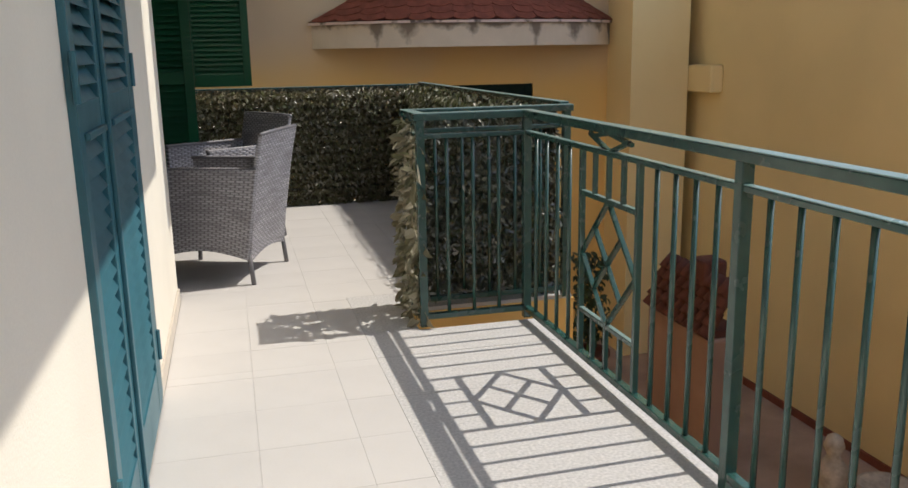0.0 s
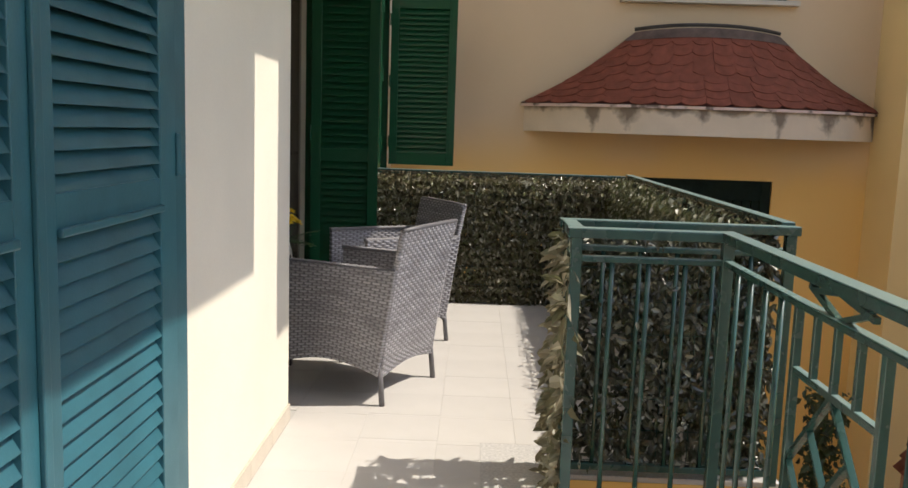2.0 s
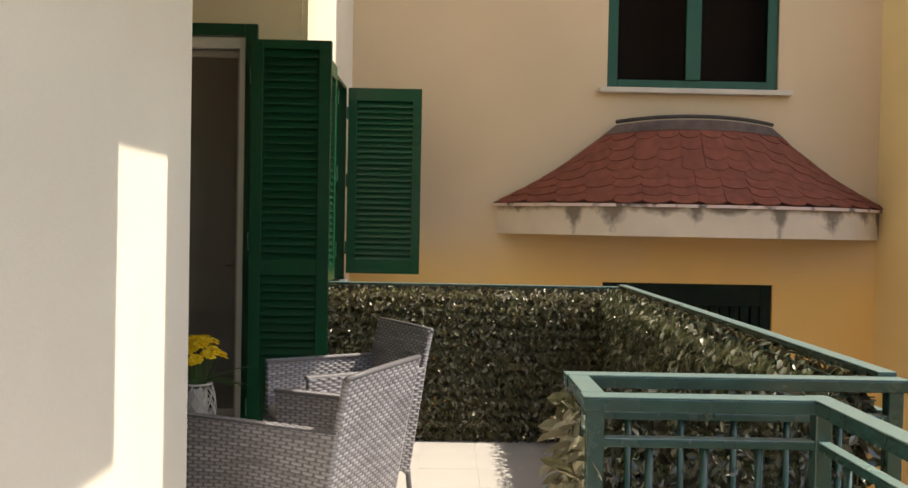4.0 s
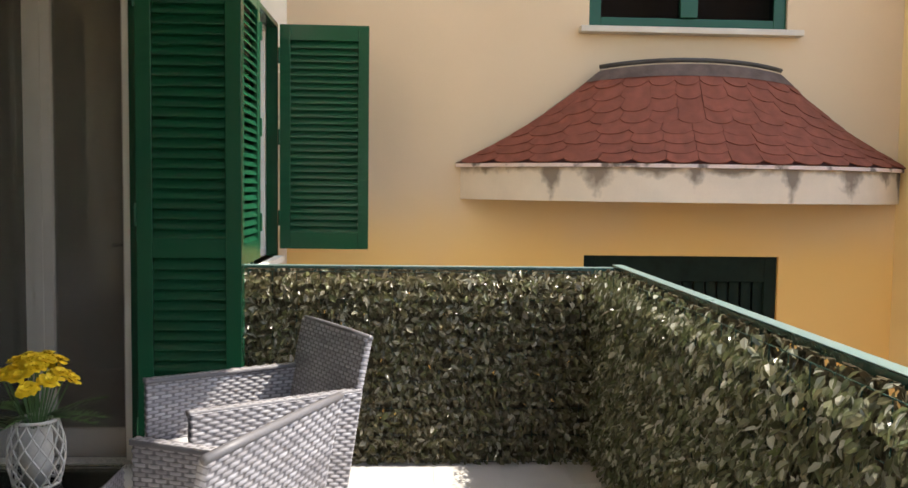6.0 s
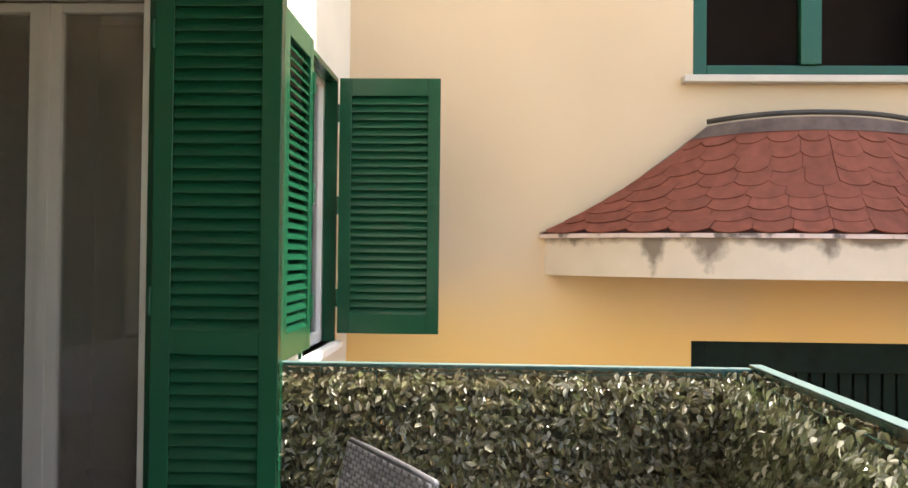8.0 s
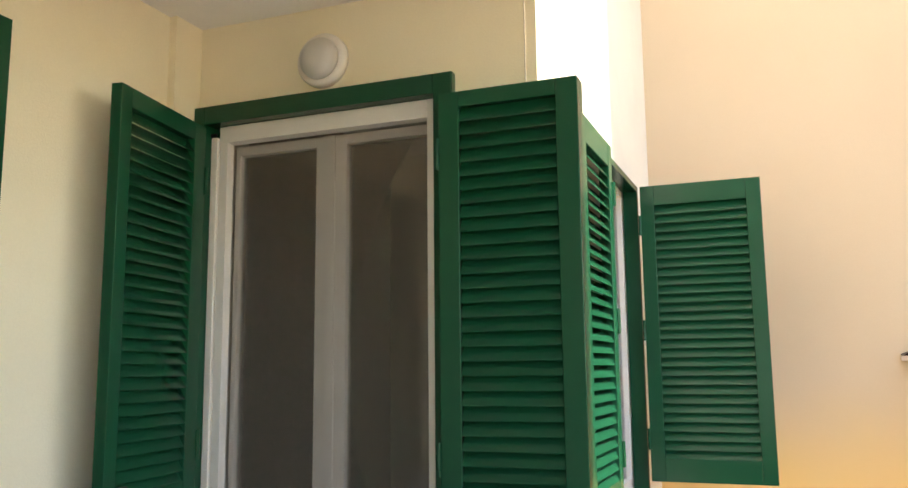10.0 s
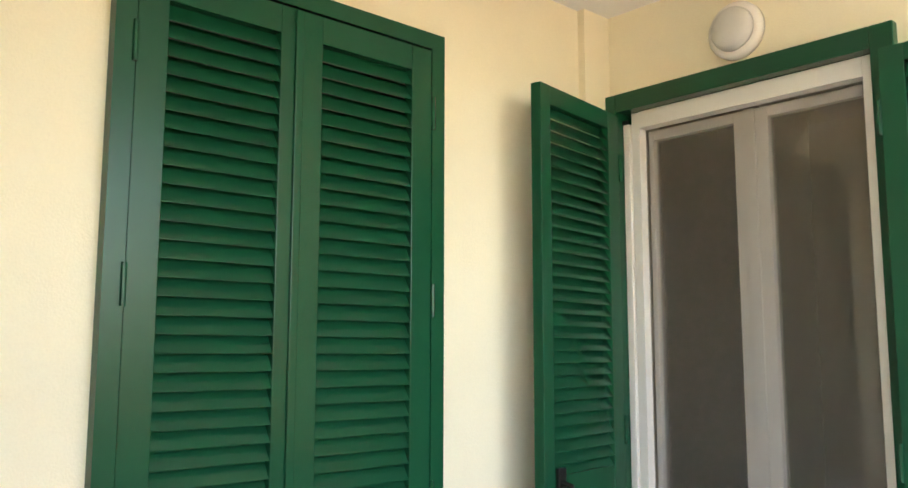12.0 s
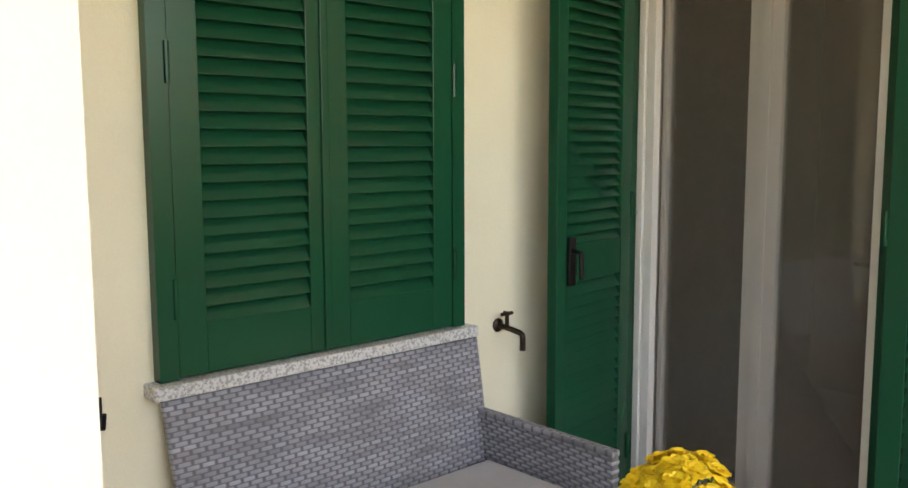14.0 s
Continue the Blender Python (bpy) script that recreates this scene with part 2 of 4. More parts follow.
def wicker_material(name, dark, light, stake_shade):
    """Flat synthetic cane: grey strands that pass over and under darker upright stakes, row by row."""
    m = material(name, dark, 0.5, vary=0.1, scale=9, fine=160, bump=0.15)
    t = m.node_tree
    n, l = t.nodes, t.links
    b = n["Principled BSDF"]
    uv = n.new("ShaderNodeUVMap")
    sep = n.new("ShaderNodeSeparateXYZ")
    l.new(uv.outputs[0], sep.inputs[0])

    def calc(op, a, b=0.0, c=0.0):
        q = n.new("ShaderNodeMath")
        q.operation = op
        for i, v in enumerate((a, b, c)):
            if isinstance(v, (int, float)):
                q.inputs[i].default_value = v
            else:
                l.new(v, q.inputs[i])
        return q.outputs[0]
    row = calc("FLOOR", calc("DIVIDE", sep.outputs[1], 0.014))
    turn = calc("MULTIPLY_ADD", row, math.pi, calc("MULTIPLY", sep.outputs[0], math.pi / 0.022))
    over = n.new("ShaderNodeMapRange")
    over.interpolation_type = "SMOOTHSTEP"
    over.inputs[1].default_value, over.inputs[2].default_value = -1.05, -0.45
    l.new(calc("SINE", turn), over.inputs[0])
    # gaps between rows take the dark stake tone as painted groove shade
    groove_shade = n.new("ShaderNodeMapRange")
    groove_shade.inputs[1].default_value, groove_shade.inputs[2].default_value = 0.0004, 0.0024
    l.new(calc("PINGPONG", sep.outputs[1], 0.007), groove_shade.inputs[0])
    along = n.new("ShaderNodeCombineXYZ")
    l.new(calc("MULTIPLY", sep.outputs[0], 5.0), along.inputs[0])
    l.new(calc("MULTIPLY", row, 1.7), along.inputs[1])
    no = n.new("ShaderNodeTexNoise")
    no.inputs["Scale"].default_value, no.inputs["Detail"].default_value = 1.0, 2
    l.new(along.outputs[0], no.inputs["Vector"])
    mr = n.new("ShaderNodeMapRange")
    mr.inputs[1].default_value, mr.inputs[2].default_value = 0.32, 0.68
    l.new(no.outputs[0], mr.inputs[0])
    mx = n.new("ShaderNodeMix")
    mx.data_type = "RGBA"
    mx.inputs[6].default_value, mx.inputs[7].default_value = (*dark, 1), (*light, 1)
    l.new(mr.outputs[0], mx.inputs[0])
    core = n.new("ShaderNodeMix")
    core.data_type = "RGBA"
    core.inputs[6].default_value = (*stake_shade, 1)
    l.new(calc("MULTIPLY", over.outputs[0], groove_shade.outputs[0]), core.inputs[0])
    l.new(mx.outputs[2], core.inputs[7])
    l.new(core.outputs[2], b.inputs["Base Color"])
    return m


def clear_glass(name, tint, gloss, ior=1.5):
    m = bpy.data.materials.new(name)
    m.use_nodes = True
    n, l = m.node_tree.nodes, m.node_tree.links
    n.remove(n["Principled BSDF"])
    tr, gl, mx, fr = n.new("ShaderNodeBsdfTransparent"), n.new("ShaderNodeBsdfGlossy"), n.new("ShaderNodeMixShader"), n.new("ShaderNodeFresnel")
    tr.inputs[0].default_value = (*tint, 1)
    gl.inputs["Roughness"].default_value = gloss
    fr.inputs[0].default_value = ior
    l.new(fr.outputs[0], mx.inputs[0])
    l.new(tr.outputs[0], mx.inputs[1])
    l.new(gl.outputs[0], mx.inputs[2])
    l.new(mx.outputs[0], n["Material Output"].inputs[0])
    return m


def fly_mesh():
    """Fine grey insect netting: mostly see-through."""
    m = bpy.data.materials.new("insect_netting")
    m.use_nodes = True
    n, l = m.node_tree.nodes, m.node_tree.links
    n.remove(n["Principled BSDF"])
    tr, df, mx = n.new("ShaderNodeBsdfTransparent"), n.new("ShaderNodeBsdfDiffuse"), n.new("ShaderNodeMixShader")
    df.inputs[0].default_value = (0.25, 0.21, 0.17, 1)
    mx.inputs[0].default_value = 0.22
    l.new(tr.outputs[0], mx.inputs[1])
    l.new(df.outputs[0], mx.inputs[2])
    l.new(mx.outputs[0], n["Material Output"].inputs[0])
    return m


for leafy in (LEAF, SIDELEAF, PALELEAF):
    see_through(leafy, 0.36)
FACADE = facade_with_bounce()
FASCIA = stained_fascia()
WICKER = wicker_material("grey_wicker", (0.215, 0.205, 0.22), (0.41, 0.40, 0.43), (0.13, 0.125, 0.135))
GLASS = clear_glass("window_glass", (0.86, 0.88, 0.86), 0.02)
DOUBLEGLASS = clear_glass("double_glazing", (0.70, 0.72, 0.70), 0.008, 2.1)
DULLGLASS = clear_glass("dull_glass", (0.55, 0.5, 0.45), 0.1, 1.06)
NETTING = fly_mesh()


# ---- building helpers ----
def box(bm, x0, x1, y0, y1, z0, z1):
    v = [bm.verts.new(p) for p in ((x0, y0, z0), (x1, y0, z0), (x1, y1, z0), (x0, y1, z0), (x0, y0, z1), (x1, y0, z1), (x1, y1, z1), (x0, y1, z1))]
    for f in ((3, 2, 1, 0), (4, 5, 6, 7), (0, 1, 5, 4), (1, 2, 6, 5), (2, 3, 7, 6), (3, 0, 4, 7)):
        bm.faces.new([v[i] for i in f])
    return bm


def boxes(*dims, bevel=0.0):
    bm = bmesh.new()
    for d in dims:
        box(bm, *d)
    if bevel:
        bmesh.ops.bevel(bm, geom=bm.edges[:], offset=bevel, segments=2, affect="EDGES", profile=0.5)
    return bm


def tube(bm, points, radius, sides=8, radii=None):
    """A bent rod through the points."""
    pts = [Vector(p) for p in points]
    rings = []
    for i, p in enumerate(pts):
        d = (pts[min(i + 1, len(pts) - 1)] - pts[max(i - 1, 0)]).normalized()
        a = d.orthogonal().normalized() if i == 0 else (rings[-1][1] - d * rings[-1][1].dot(d)).normalized()
        b = d.cross(a)
        r = radii[i] if radii else radius
        rings.append(([bm.verts.new(p + a * r * math.cos(k * math.tau / sides) + b * r * math.sin(k * math.tau / sides)) for k in range(sides)], a))
    for (r0, _), (r1, _) in zip(rings, rings[1:]):
        for k in range(sides):
            bm.faces.new((r0[k], r0[(k + 1) % sides], r1[(k + 1) % sides], r1[k]))
    bm.faces.new(rings[0][0][::-1])
    bm.faces.new(rings[-1][0])
    return bm


def lathe(bm, profile, sides=24, centre=(0, 0, 0)):
    c = Vector(centre)
    rings = [[bm.verts.new(c + Vector((r * math.cos(k * math.tau / sides), r * math.sin(k * math.tau / sides), z))) for k in range(sides)] for r, z in profile]
    for a, b in zip(rings, rings[1:]):
        for k in range(sides):
            bm.faces.new((a[k], a[(k + 1) % sides], b[(k + 1) % sides], b[k]))
    bm.faces.new(rings[0][::-1])
    bm.faces.new(rings[-1])
    return bm


def mesh_of(name, bm, mat, smooth=False):
    bmesh.ops.recalc_face_normals(bm, faces=bm.faces[:])
    me = bpy.data.meshes.new(name)
    bm.to_mesh(me)
    bm.free()
    me.materials.append(mat)
    if smooth:
        me.shade_smooth()
    return me


def part(name, bm, mat, parent, label="", smooth=False, at=None):
    ob = new(name, bm if isinstance(bm, bpy.types.Mesh) else mesh_of(name, bm, mat, smooth))
    ob.parent = parent
    if at is not None:
        ob.matrix_basis = at
    return tagged(ob, label)


def thing(name, label, category, group="", m=None):
    ob = tagged(new(name), label, category, group)
    ob.empty_display_size = 0.1
    if m is not None:
        ob.matrix_basis = m
    return ob


def structure(name, bm, mat, label="", smooth=False):
    return tagged(new(name, mesh_of(name, bm, mat, smooth)), label, "", "", "structure")


# ---- plan ----
WALL_A, CORNER = 0.26, 4.89        # house wall beside the walk, and the end of it
WALL_B, DOOR_Y = -1.31, 7.62       # back wall and end wall of the loggia
WALL_C, FAR_Y = 0.17, 10.15        # wall past the loggia, and the facade across
RIGHT_X, GROUND = 6.0, -2.45
CEIL = 2.97
RAIL_X, JOG_Y0, JOG_Y1, JOG_X, SIDE_X, END_Y = 1.92, 4.10, 4.38, 1.41, 2.23, 7.74

# ---- large structure ----
structure("floor", boxes((-5, WALL_A, -3, 9.9, -0.25, -0.0032), (WALL_A, 1.963, -3, 4.06, -0.25, -0.003), (WALL_A, 1.38, 4.06, 4.40, -0.25, -0.003),
                         (WALL_A, 2.28, 4.40, 7.80, -0.25, -0.003)), GROUT, "balcony slab bedded with pale tiles")
structure("trim_slab_face", boxes((1.385, 2.28, 4.394, 4.398, -0.25, -0.02), (2.282, 2.29, 4.40, 7.80, -0.25, -0.02), (1.965, 1.973, -3, 4.06, -0.25, -0.02)), OCHRE, "ochre painted edge of the balcony slab")
structure("wall_house", boxes((-0.04, WALL_A, -3, 2.296, -0.02, CEIL), (-0.04, WALL_A, 3.537, CORNER, -0.02, CEIL), (-0.04, WALL_A, 2.296, 3.537, 2.45, CEIL),
                              (-1.31, -0.04, CORNER - 0.3, CORNER, -0.02, CEIL)), CREAM, "cream plastered house wall")
structure("wall_loggia_back", boxes((-1.61, WALL_B, 4.59, 5.60, -0.02, CEIL), (-1.61, WALL_B, 6.64, 7.92, -0.02, CEIL), (-1.61, WALL_B, 5.60, 6.64, -0.02, 0.90), (-1.61, WALL_B, 5.60, 6.64, 2.60, CEIL),
                                    (WALL_B, WALL_B + 0.035, 7.46, DOOR_Y, -0.012, CEIL)), LOGGIA, "pale cream plaster wall of the loggia")
structure("wall_loggia_end", boxes((WALL_B, -1.24, DOOR_Y, 7.92, -0.012, CEIL), (-0.20, WALL_C, DOOR_Y, 7.92, -0.25, CEIL), (-1.24, -0.20, DOOR_Y, 7.92, 2.56, CEIL)), LOGGIA, "yellow plaster end wall of the loggia")
structure("wall_side", boxes((-0.13, WALL_C, 7.92, 8.62, GROUND, 7), (-0.13, WALL_C, 9.62, FAR_Y, GROUND, 7), (-0.13, WALL_C, 8.62, 9.62, GROUND, 0.90), (-0.13, WALL_C, 8.62, 9.62, 2.56, 7), (-0.13, WALL_C, DOOR_Y + 0.001, 7.92, CEIL, 7)),
          CREAM, "cream side wall with a window")
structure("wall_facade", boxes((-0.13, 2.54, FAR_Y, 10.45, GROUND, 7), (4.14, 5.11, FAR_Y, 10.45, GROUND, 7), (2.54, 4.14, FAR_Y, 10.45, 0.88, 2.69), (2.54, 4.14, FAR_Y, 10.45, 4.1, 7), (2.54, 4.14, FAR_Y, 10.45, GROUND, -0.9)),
          FACADE, "peach plaster facade across the yard, bounced light tinted ochre below")
structure("wall_corner_block", boxes((5.10, 5.83, 9.5, 10.45, GROUND, 9)), TANWALL, "tan plaster corner block of the facade")
# the part past y 9.05 is heightened out of view to shade the side wall
structure("wall_right", boxes((RIGHT_X, 6.4, -12, 9.05, GROUND, 1.95), (RIGHT_X, 6.4, 9.05, 10.45, GROUND, 13), (5.83, RIGHT_X, 10.1, 10.45, GROUND, 9)), TANWALL, "tan plaster wall of the neighbour house, far end raised unseen for shade")
structure("trim_wall_base", boxes((5.975, RIGHT_X, -12, 9.0, GROUND, -2.40 + 0.03)), REDTRIM, "red-brown base line of the neighbour wall")
structure("wall_close_back", boxes((-5.3, 1.97, -3.3, -3, GROUND, CEIL), (-5.3, -5, -3, 10.45, GROUND, CEIL), (-5, -0.13, FAR_Y - 0.25, 10.45, GROUND, CEIL)), CREAM, "plain closing walls")
structure("wall_below", boxes((-0.1, 1.2, -3, 7.6, GROUND, -0.26)), OCHRE, "ochre wall under the balcony")
structure("ground", boxes((-400, 400, -400, 400, GROUND - 0.3, GROUND)), PAVING, "red-brown yard paving")
structure("ceiling", boxes((-5, WALL_C, -3, 7.615, CEIL, 3.22), (-5, -0.13, 7.615, 9.9, CEIL, 3.22), (WALL_C, 1.87, -3, 4.32, CEIL, 3.22), (WALL_C, 1.285, 4.32, 4.69, CEIL, 3.22), (WALL_C, 2.12, 4.69, 7.60, CEIL, 3.22),
                           (WALL_A + 0.01, 1.80, 7.54, 7.598, 2.94, CEIL), (1.80, 1.87, -3, 4.32, 2.94, CEIL), (1.215, 1.285, 4.32, 4.69, 2.94, CEIL), (1.80, 2.05, 7.54, 7.598, 2.94, CEIL), (2.05, 2.118, 4.69, 7.598, 2.94, CEIL)), SOFFIT, "white painted underside of the balcony above")
# out of view; added to keep sun off the upper side wall
structure("shade_eave", boxes((-5.3, 1.95, -3.3, 10.45, 6.0, 6.2)), SOFFIT, "unseen eave slab added to shade the upper side wall")
structure("wall_upper", boxes((-0.04, WALL_C - 0.01, -3, 7.62, 3.22, 6.0), (-5.3, -5, -3, 10.45, CEIL, 6.0)), CREAM, "plain upper house wall")
structure("trim_corner_bead", boxes((0.126, 0.1295, DOOR_Y - 0.003, DOOR_Y - 0.0005, 2.53, CEIL)), SKIRT, "thin plaster bead beside the wall corner")
# second wall is made up to block sun from the side window
structure("wall_room_sun_stop", boxes((-1.61, -1.50, 7.93, 9.9, 0, CEIL), (-0.20, -0.16, 7.93, 9.9, 0, CEIL)), INNER, "plain room walls behind the glazed door, one added to stop sun")


# ---- shutters ----
def slat_mesh(width, mat, name):
    """One louvre blade: rounded edges, its lower edge forward (towards -y)."""
    bm = bmesh.new()
    prof = [(-0.034, -0.0015), (-0.031, -0.0045), (0.030, -0.0045), (0.034, 0), (0.030, 0.0045), (-0.031, 0.0045), (-0.034, 0.0015)]
    a = radians(31)
    pts = [(-q * math.sin(-a) * 1 + p * math.sin(a), p * math.cos(a) + q * math.sin(a)) for p, q in prof]
    ends = [[bm.verts.new((x, y, z)) for y, z in pts] for x in (0, width)]
    k = len(pts)
    for i in range(k):
        bm.faces.new((ends[0][i], ends[0][(i + 1) % k], ends[1][(i + 1) % k], ends[1][i]))
    bm.faces.new(ends[0][::-1])
    bm.faces.new(ends[1])
    return mesh_of(name, bm, mat)


def leaf(parent, w, h, slots, stile, mat, m, pitch=0.049, thick=0.042, hinge=1, handle=False, far=None):
    """One louvred leaf as a part: local x 0..w, z 0..h, its face towards -y. slots: (bottom, top) of each louvred field."""
    far = far or stile
    body = part("shutter_leaf", boxes((0, stile, -thick, 0, 0, h), bevel=0.003), mat, parent, at=m)
    part("stile", boxes((w - far, w, -thick, 0, 0, h), bevel=0.003), mat, body)
    edges = [0] + [z for s in slots for z in s] + [h]
    for z0, z1 in zip(edges[::2], edges[1::2]):
        part("cross_rail", boxes((stile, w - far, -thick + 0.001, -0.001, z0, z1), bevel=0.002), mat, body)
    sm = slat_mesh(w - stile - far + 0.004, mat, "slat")
    for z0, z1 in slots:
        n = max(2, round((z1 - z0) / pitch))
        for i in range(n):
            part("slat", sm, mat, body, at=pose(stile - 0.002, -thick * 0.52, z0 + (i + 0.5) * (z1 - z0) / n))
    x = w + 0.004 if hinge > 0 else -0.004
    for z in (0.22, h * 0.5, h - 0.22):
        part("hinge", tube(bmesh.new(), [(x, -thick - 0.004, z - 0.055), (x, -thick - 0.004, z + 0.055)], 0.008), mat, body)
    if handle:
        hb = boxes((w - 0.062, w - 0.028, -thick - 0.008, -thick, 0.93, 1.13), bevel=0.003)
        tube(hb, [(w - 0.045, -thick - 0.008, 1.06), (w - 0.045, -thick - 0.05, 1.06)], 0.008)
        tube(hb, [(w - 0.045, -thick - 0.05, 1.14), (w - 0.045, -thick - 0.055, 1.05), (w - 0.045, -thick - 0.05, 0.97)], 0.011)
        part("handle", hb, IRON, body, "black iron latch handle")
    return body


def surround(parent, w, h, border, depth, mat, m):
    """Fixed painted frame round a pair of leaves."""
    bm = boxes((0, border, -depth, 0, 0, h), (w - border, w, -depth, 0, 0, h), (border, w - border, -depth, 0, h - border, h))
    return part("window_frame", bm, mat, parent, at=m)


# French window with teal shutters in the house wall; its face looks along +x
fw = thing("door_1", "closed teal louvred shutters of a french window", "shutters", m=pose(WALL_A, 2.28, 0.02, 0, 0, 90))
part("window_frame", boxes((0.017, 1.255, -0.012, 0.05, 2.405, 2.43), (1.163, 1.255, -0.012, 0.05, 0, 2.404), bevel=0.002), TEAL, fw)
leaf(fw, 0.425, 2.39, [(0.16, 1.06), (1.14, 2.28)], 0.066, TEAL, pose(0.017, 0.024, 0.01), pitch=0.044, hinge=-1, far=0.072)
leaf(fw, 0.716, 2.39, [(0.16, 1.06), (1.14, 2.28)], 0.074, TEAL, pose(0.444, 0.024, 0.01), pitch=0.044, hinge=1, far=0.110)
for x0, x1 in ((0.083, 0.370), (0.518, 1.050)):
    part("rail_bead", boxes((x0, x1, -0.030, -0.017, 1.066, 1.084), bevel=0.004), TEAL, fw)
part("cover_strip", boxes((0.428, 0.458, -0.030, -0.018, 0.01, 2.40), bevel=0.003), TEAL, fw)
# dark sheet in place of the shaded room behind the shutters
part("shade_sheet", boxes((0.017, 1.255, 0.08, 0.12, 0, 2.43)), ROOMSHADE, fw)

# window shutters on the back wall of the loggia
wb = thing("window_1", "closed green louvred window shutters above a granite sill", "shutters", m=pose(WALL_B, 5.578, 0.885, 0, 0, 90))
surround(wb, 1.117, 1.765, 0.055, 0.04, GREEN, None)
leaf(wb, 0.482, 1.70, [(0.145, 1.615)], 0.085, GREEN, pose(0.057, 0.004, 0.004), hinge=-1, far=0.058)
leaf(wb, 0.52, 1.70, [(0.145, 1.615)], 0.085, GREEN, pose(0.541, 0.004, 0.004), hinge=1)
part("cover_strip", boxes((0.527, 0.554, -0.047, -0.036, 0.006, 1.70), bevel=0.003), GREEN, wb)
# dark sheet that imitates the dim room behind these leaves
part("shade_sheet", boxes((0.05, 1.062, 0.06, 0.10, 0, 1.73)), ROOMSHADE, wb)
part("window_sill", boxes((-0.03, 1.152, -0.075, 0.06, -0.04, -0.002), bevel=0.004), GRANITE, wb, "grey granite window sill")

# glazed door in the end wall with both shutters folded open
gd = thing("door_2", "white glazed double door with green shutters folded open", "door", m=pose(0, DOOR_Y, 0))
part("door_surround", boxes((-1.275, -1.224, -0.035, 0.08, 0, 2.62), (-0.215, -0.14, -0.035, 0.08, 0, 2.62), (-1.224, -0.215, -0.035, 0.08, 2.545, 2.62), bevel=0.004), GREEN, gd, "green wooden outer frame")
part("inner_frame", boxes((-1.190, -1.150, 0.026, 0.075, 0, 2.544), (-0.262, -0.216, 0.02, 0.075, 0, 2.544), (-1.150, -0.262, 0.02, 0.075, 2.475, 2.544), bevel=0.002), WHITE, gd, "white aluminium frame")
part("screen_guide", boxes((-1.223, -1.192, 0.014, 0.07, 0, 2.50), bevel=0.003), WHITE, gd, "white aluminium guide of the fly screen")
part("screen_catch", boxes((-1.222, -1.193, 0.008, 0.014, 2.500, 2.516), bevel=0.002), IRON, gd)
for x0, x1, l0, r0 in ((-1.149, -0.702, 0.024, 0.066), (-0.698, -0.264, 0.066, 0.026)):
    s = part("sash", boxes((x0, x0 + l0, 0.085, 0.135, 0.02, 2.47), (x1 - r0, x1, 0.085, 0.135, 0.02, 2.47), (x0 + l0, x1 - r0, 0.085, 0.135, 2.43, 2.47), (x0 + l0, x1 - r0, 0.085, 0.135, 0.02, 0.16), bevel=0.003), SASH, gd)
    p = part("pane", boxes((x0 + l0 - 0.002, x1 - r0 + 0.002, 0.108, 0.114, 0.158, 2.432)), DOUBLEGLASS, s)
    p.visible_shadow = False
part("astragal", boxes((-0.722, -0.678, 0.074, 0.084, 0.02, 2.47), bevel=0.003), SASH, gd)
part("handle", tube(boxes((-0.285, -0.262, 0.136, 0.146, 1.00, 1.16), bevel=0.003), [(-0.273, 0.14, 1.09), (-0.273, 0.19, 1.09), (-0.385, 0.195, 1.085)], 0.009), LEAD, gd, "grey lever handle inside the glass")
net = part("insect_screen", boxes((-1.149, -0.263, 0.066, 0.067, 0.02, 2.474)), NETTING, gd, "grey fly netting over the door")
net.visible_shadow = False
part("stay", boxes((-0.150, -0.128, -0.05, -0.034, 1.18, 1.29), bevel=0.003), IRON, gd, "black iron shutter stay")
part("threshold", boxes((-1.24, -0.20, -0.05, 0.30, -0.011, 0.02), bevel=0.003), GRANITE, gd)
# right leaf lies back on the wall, past the corner; left leaf lies back along the loggia wall
leaf(gd, 0.495, 2.50, [(0.16, 1.045), (1.14, 2.445)], 0.075, GREEN, pose(-0.165, -0.006, 0.02), hinge=-1)
# hidden sheet added to stop light showing between the slats
part("panel", boxes((-0.12, 0.29, -0.056, -0.050, 0.15, 2.46)), GREEN, gd)
leaf(gd, 0.495, 2.50, [(0.16, 1.045), (1.14, 2.445)], 0.075, GREEN, pose(-0.155, -0.088, 0.005), hinge=-1)
leaf(gd, 0.575, 2.51, [(0.16, 0.98), (1.13, 2.44)], 0.066, GREEN, pose(-1.162, -0.610, 0.02, 0, 0, 99), hinge=1, far=0.085, pitch=0.043)
part("latch", tube(boxes((-1.127, -1.113, -0.54, -0.50, 1.0, 1.18), bevel=0.003), [(-1.116, -0.52, 1.13), (-1.075, -0.52, 1.125), (-1.07, -0.52, 1.03)], 0.011), IRON, gd, "black iron espagnolette latch")

# side window past the loggia with its two leaves open
sw = thing("window_2", "side window with green louvred shutters standing open", "window", m=pose(WALL_C, 9.62, 0.90, 0, 0, -90))
part("window_frame", boxes((0, 0.06, -0.13, -0.07, 0, 1.66), (0.94, 1.0, -0.13, -0.07, 0, 1.66), (0.06, 0.94, -0.13, -0.07, 1.60, 1.66), (0.06, 0.94, -0.13, -0.07, 0, 0.06), (0.47, 0.53, -0.13, -0.07, 0.06, 1.60)), WHITE, sw, "white window frame")
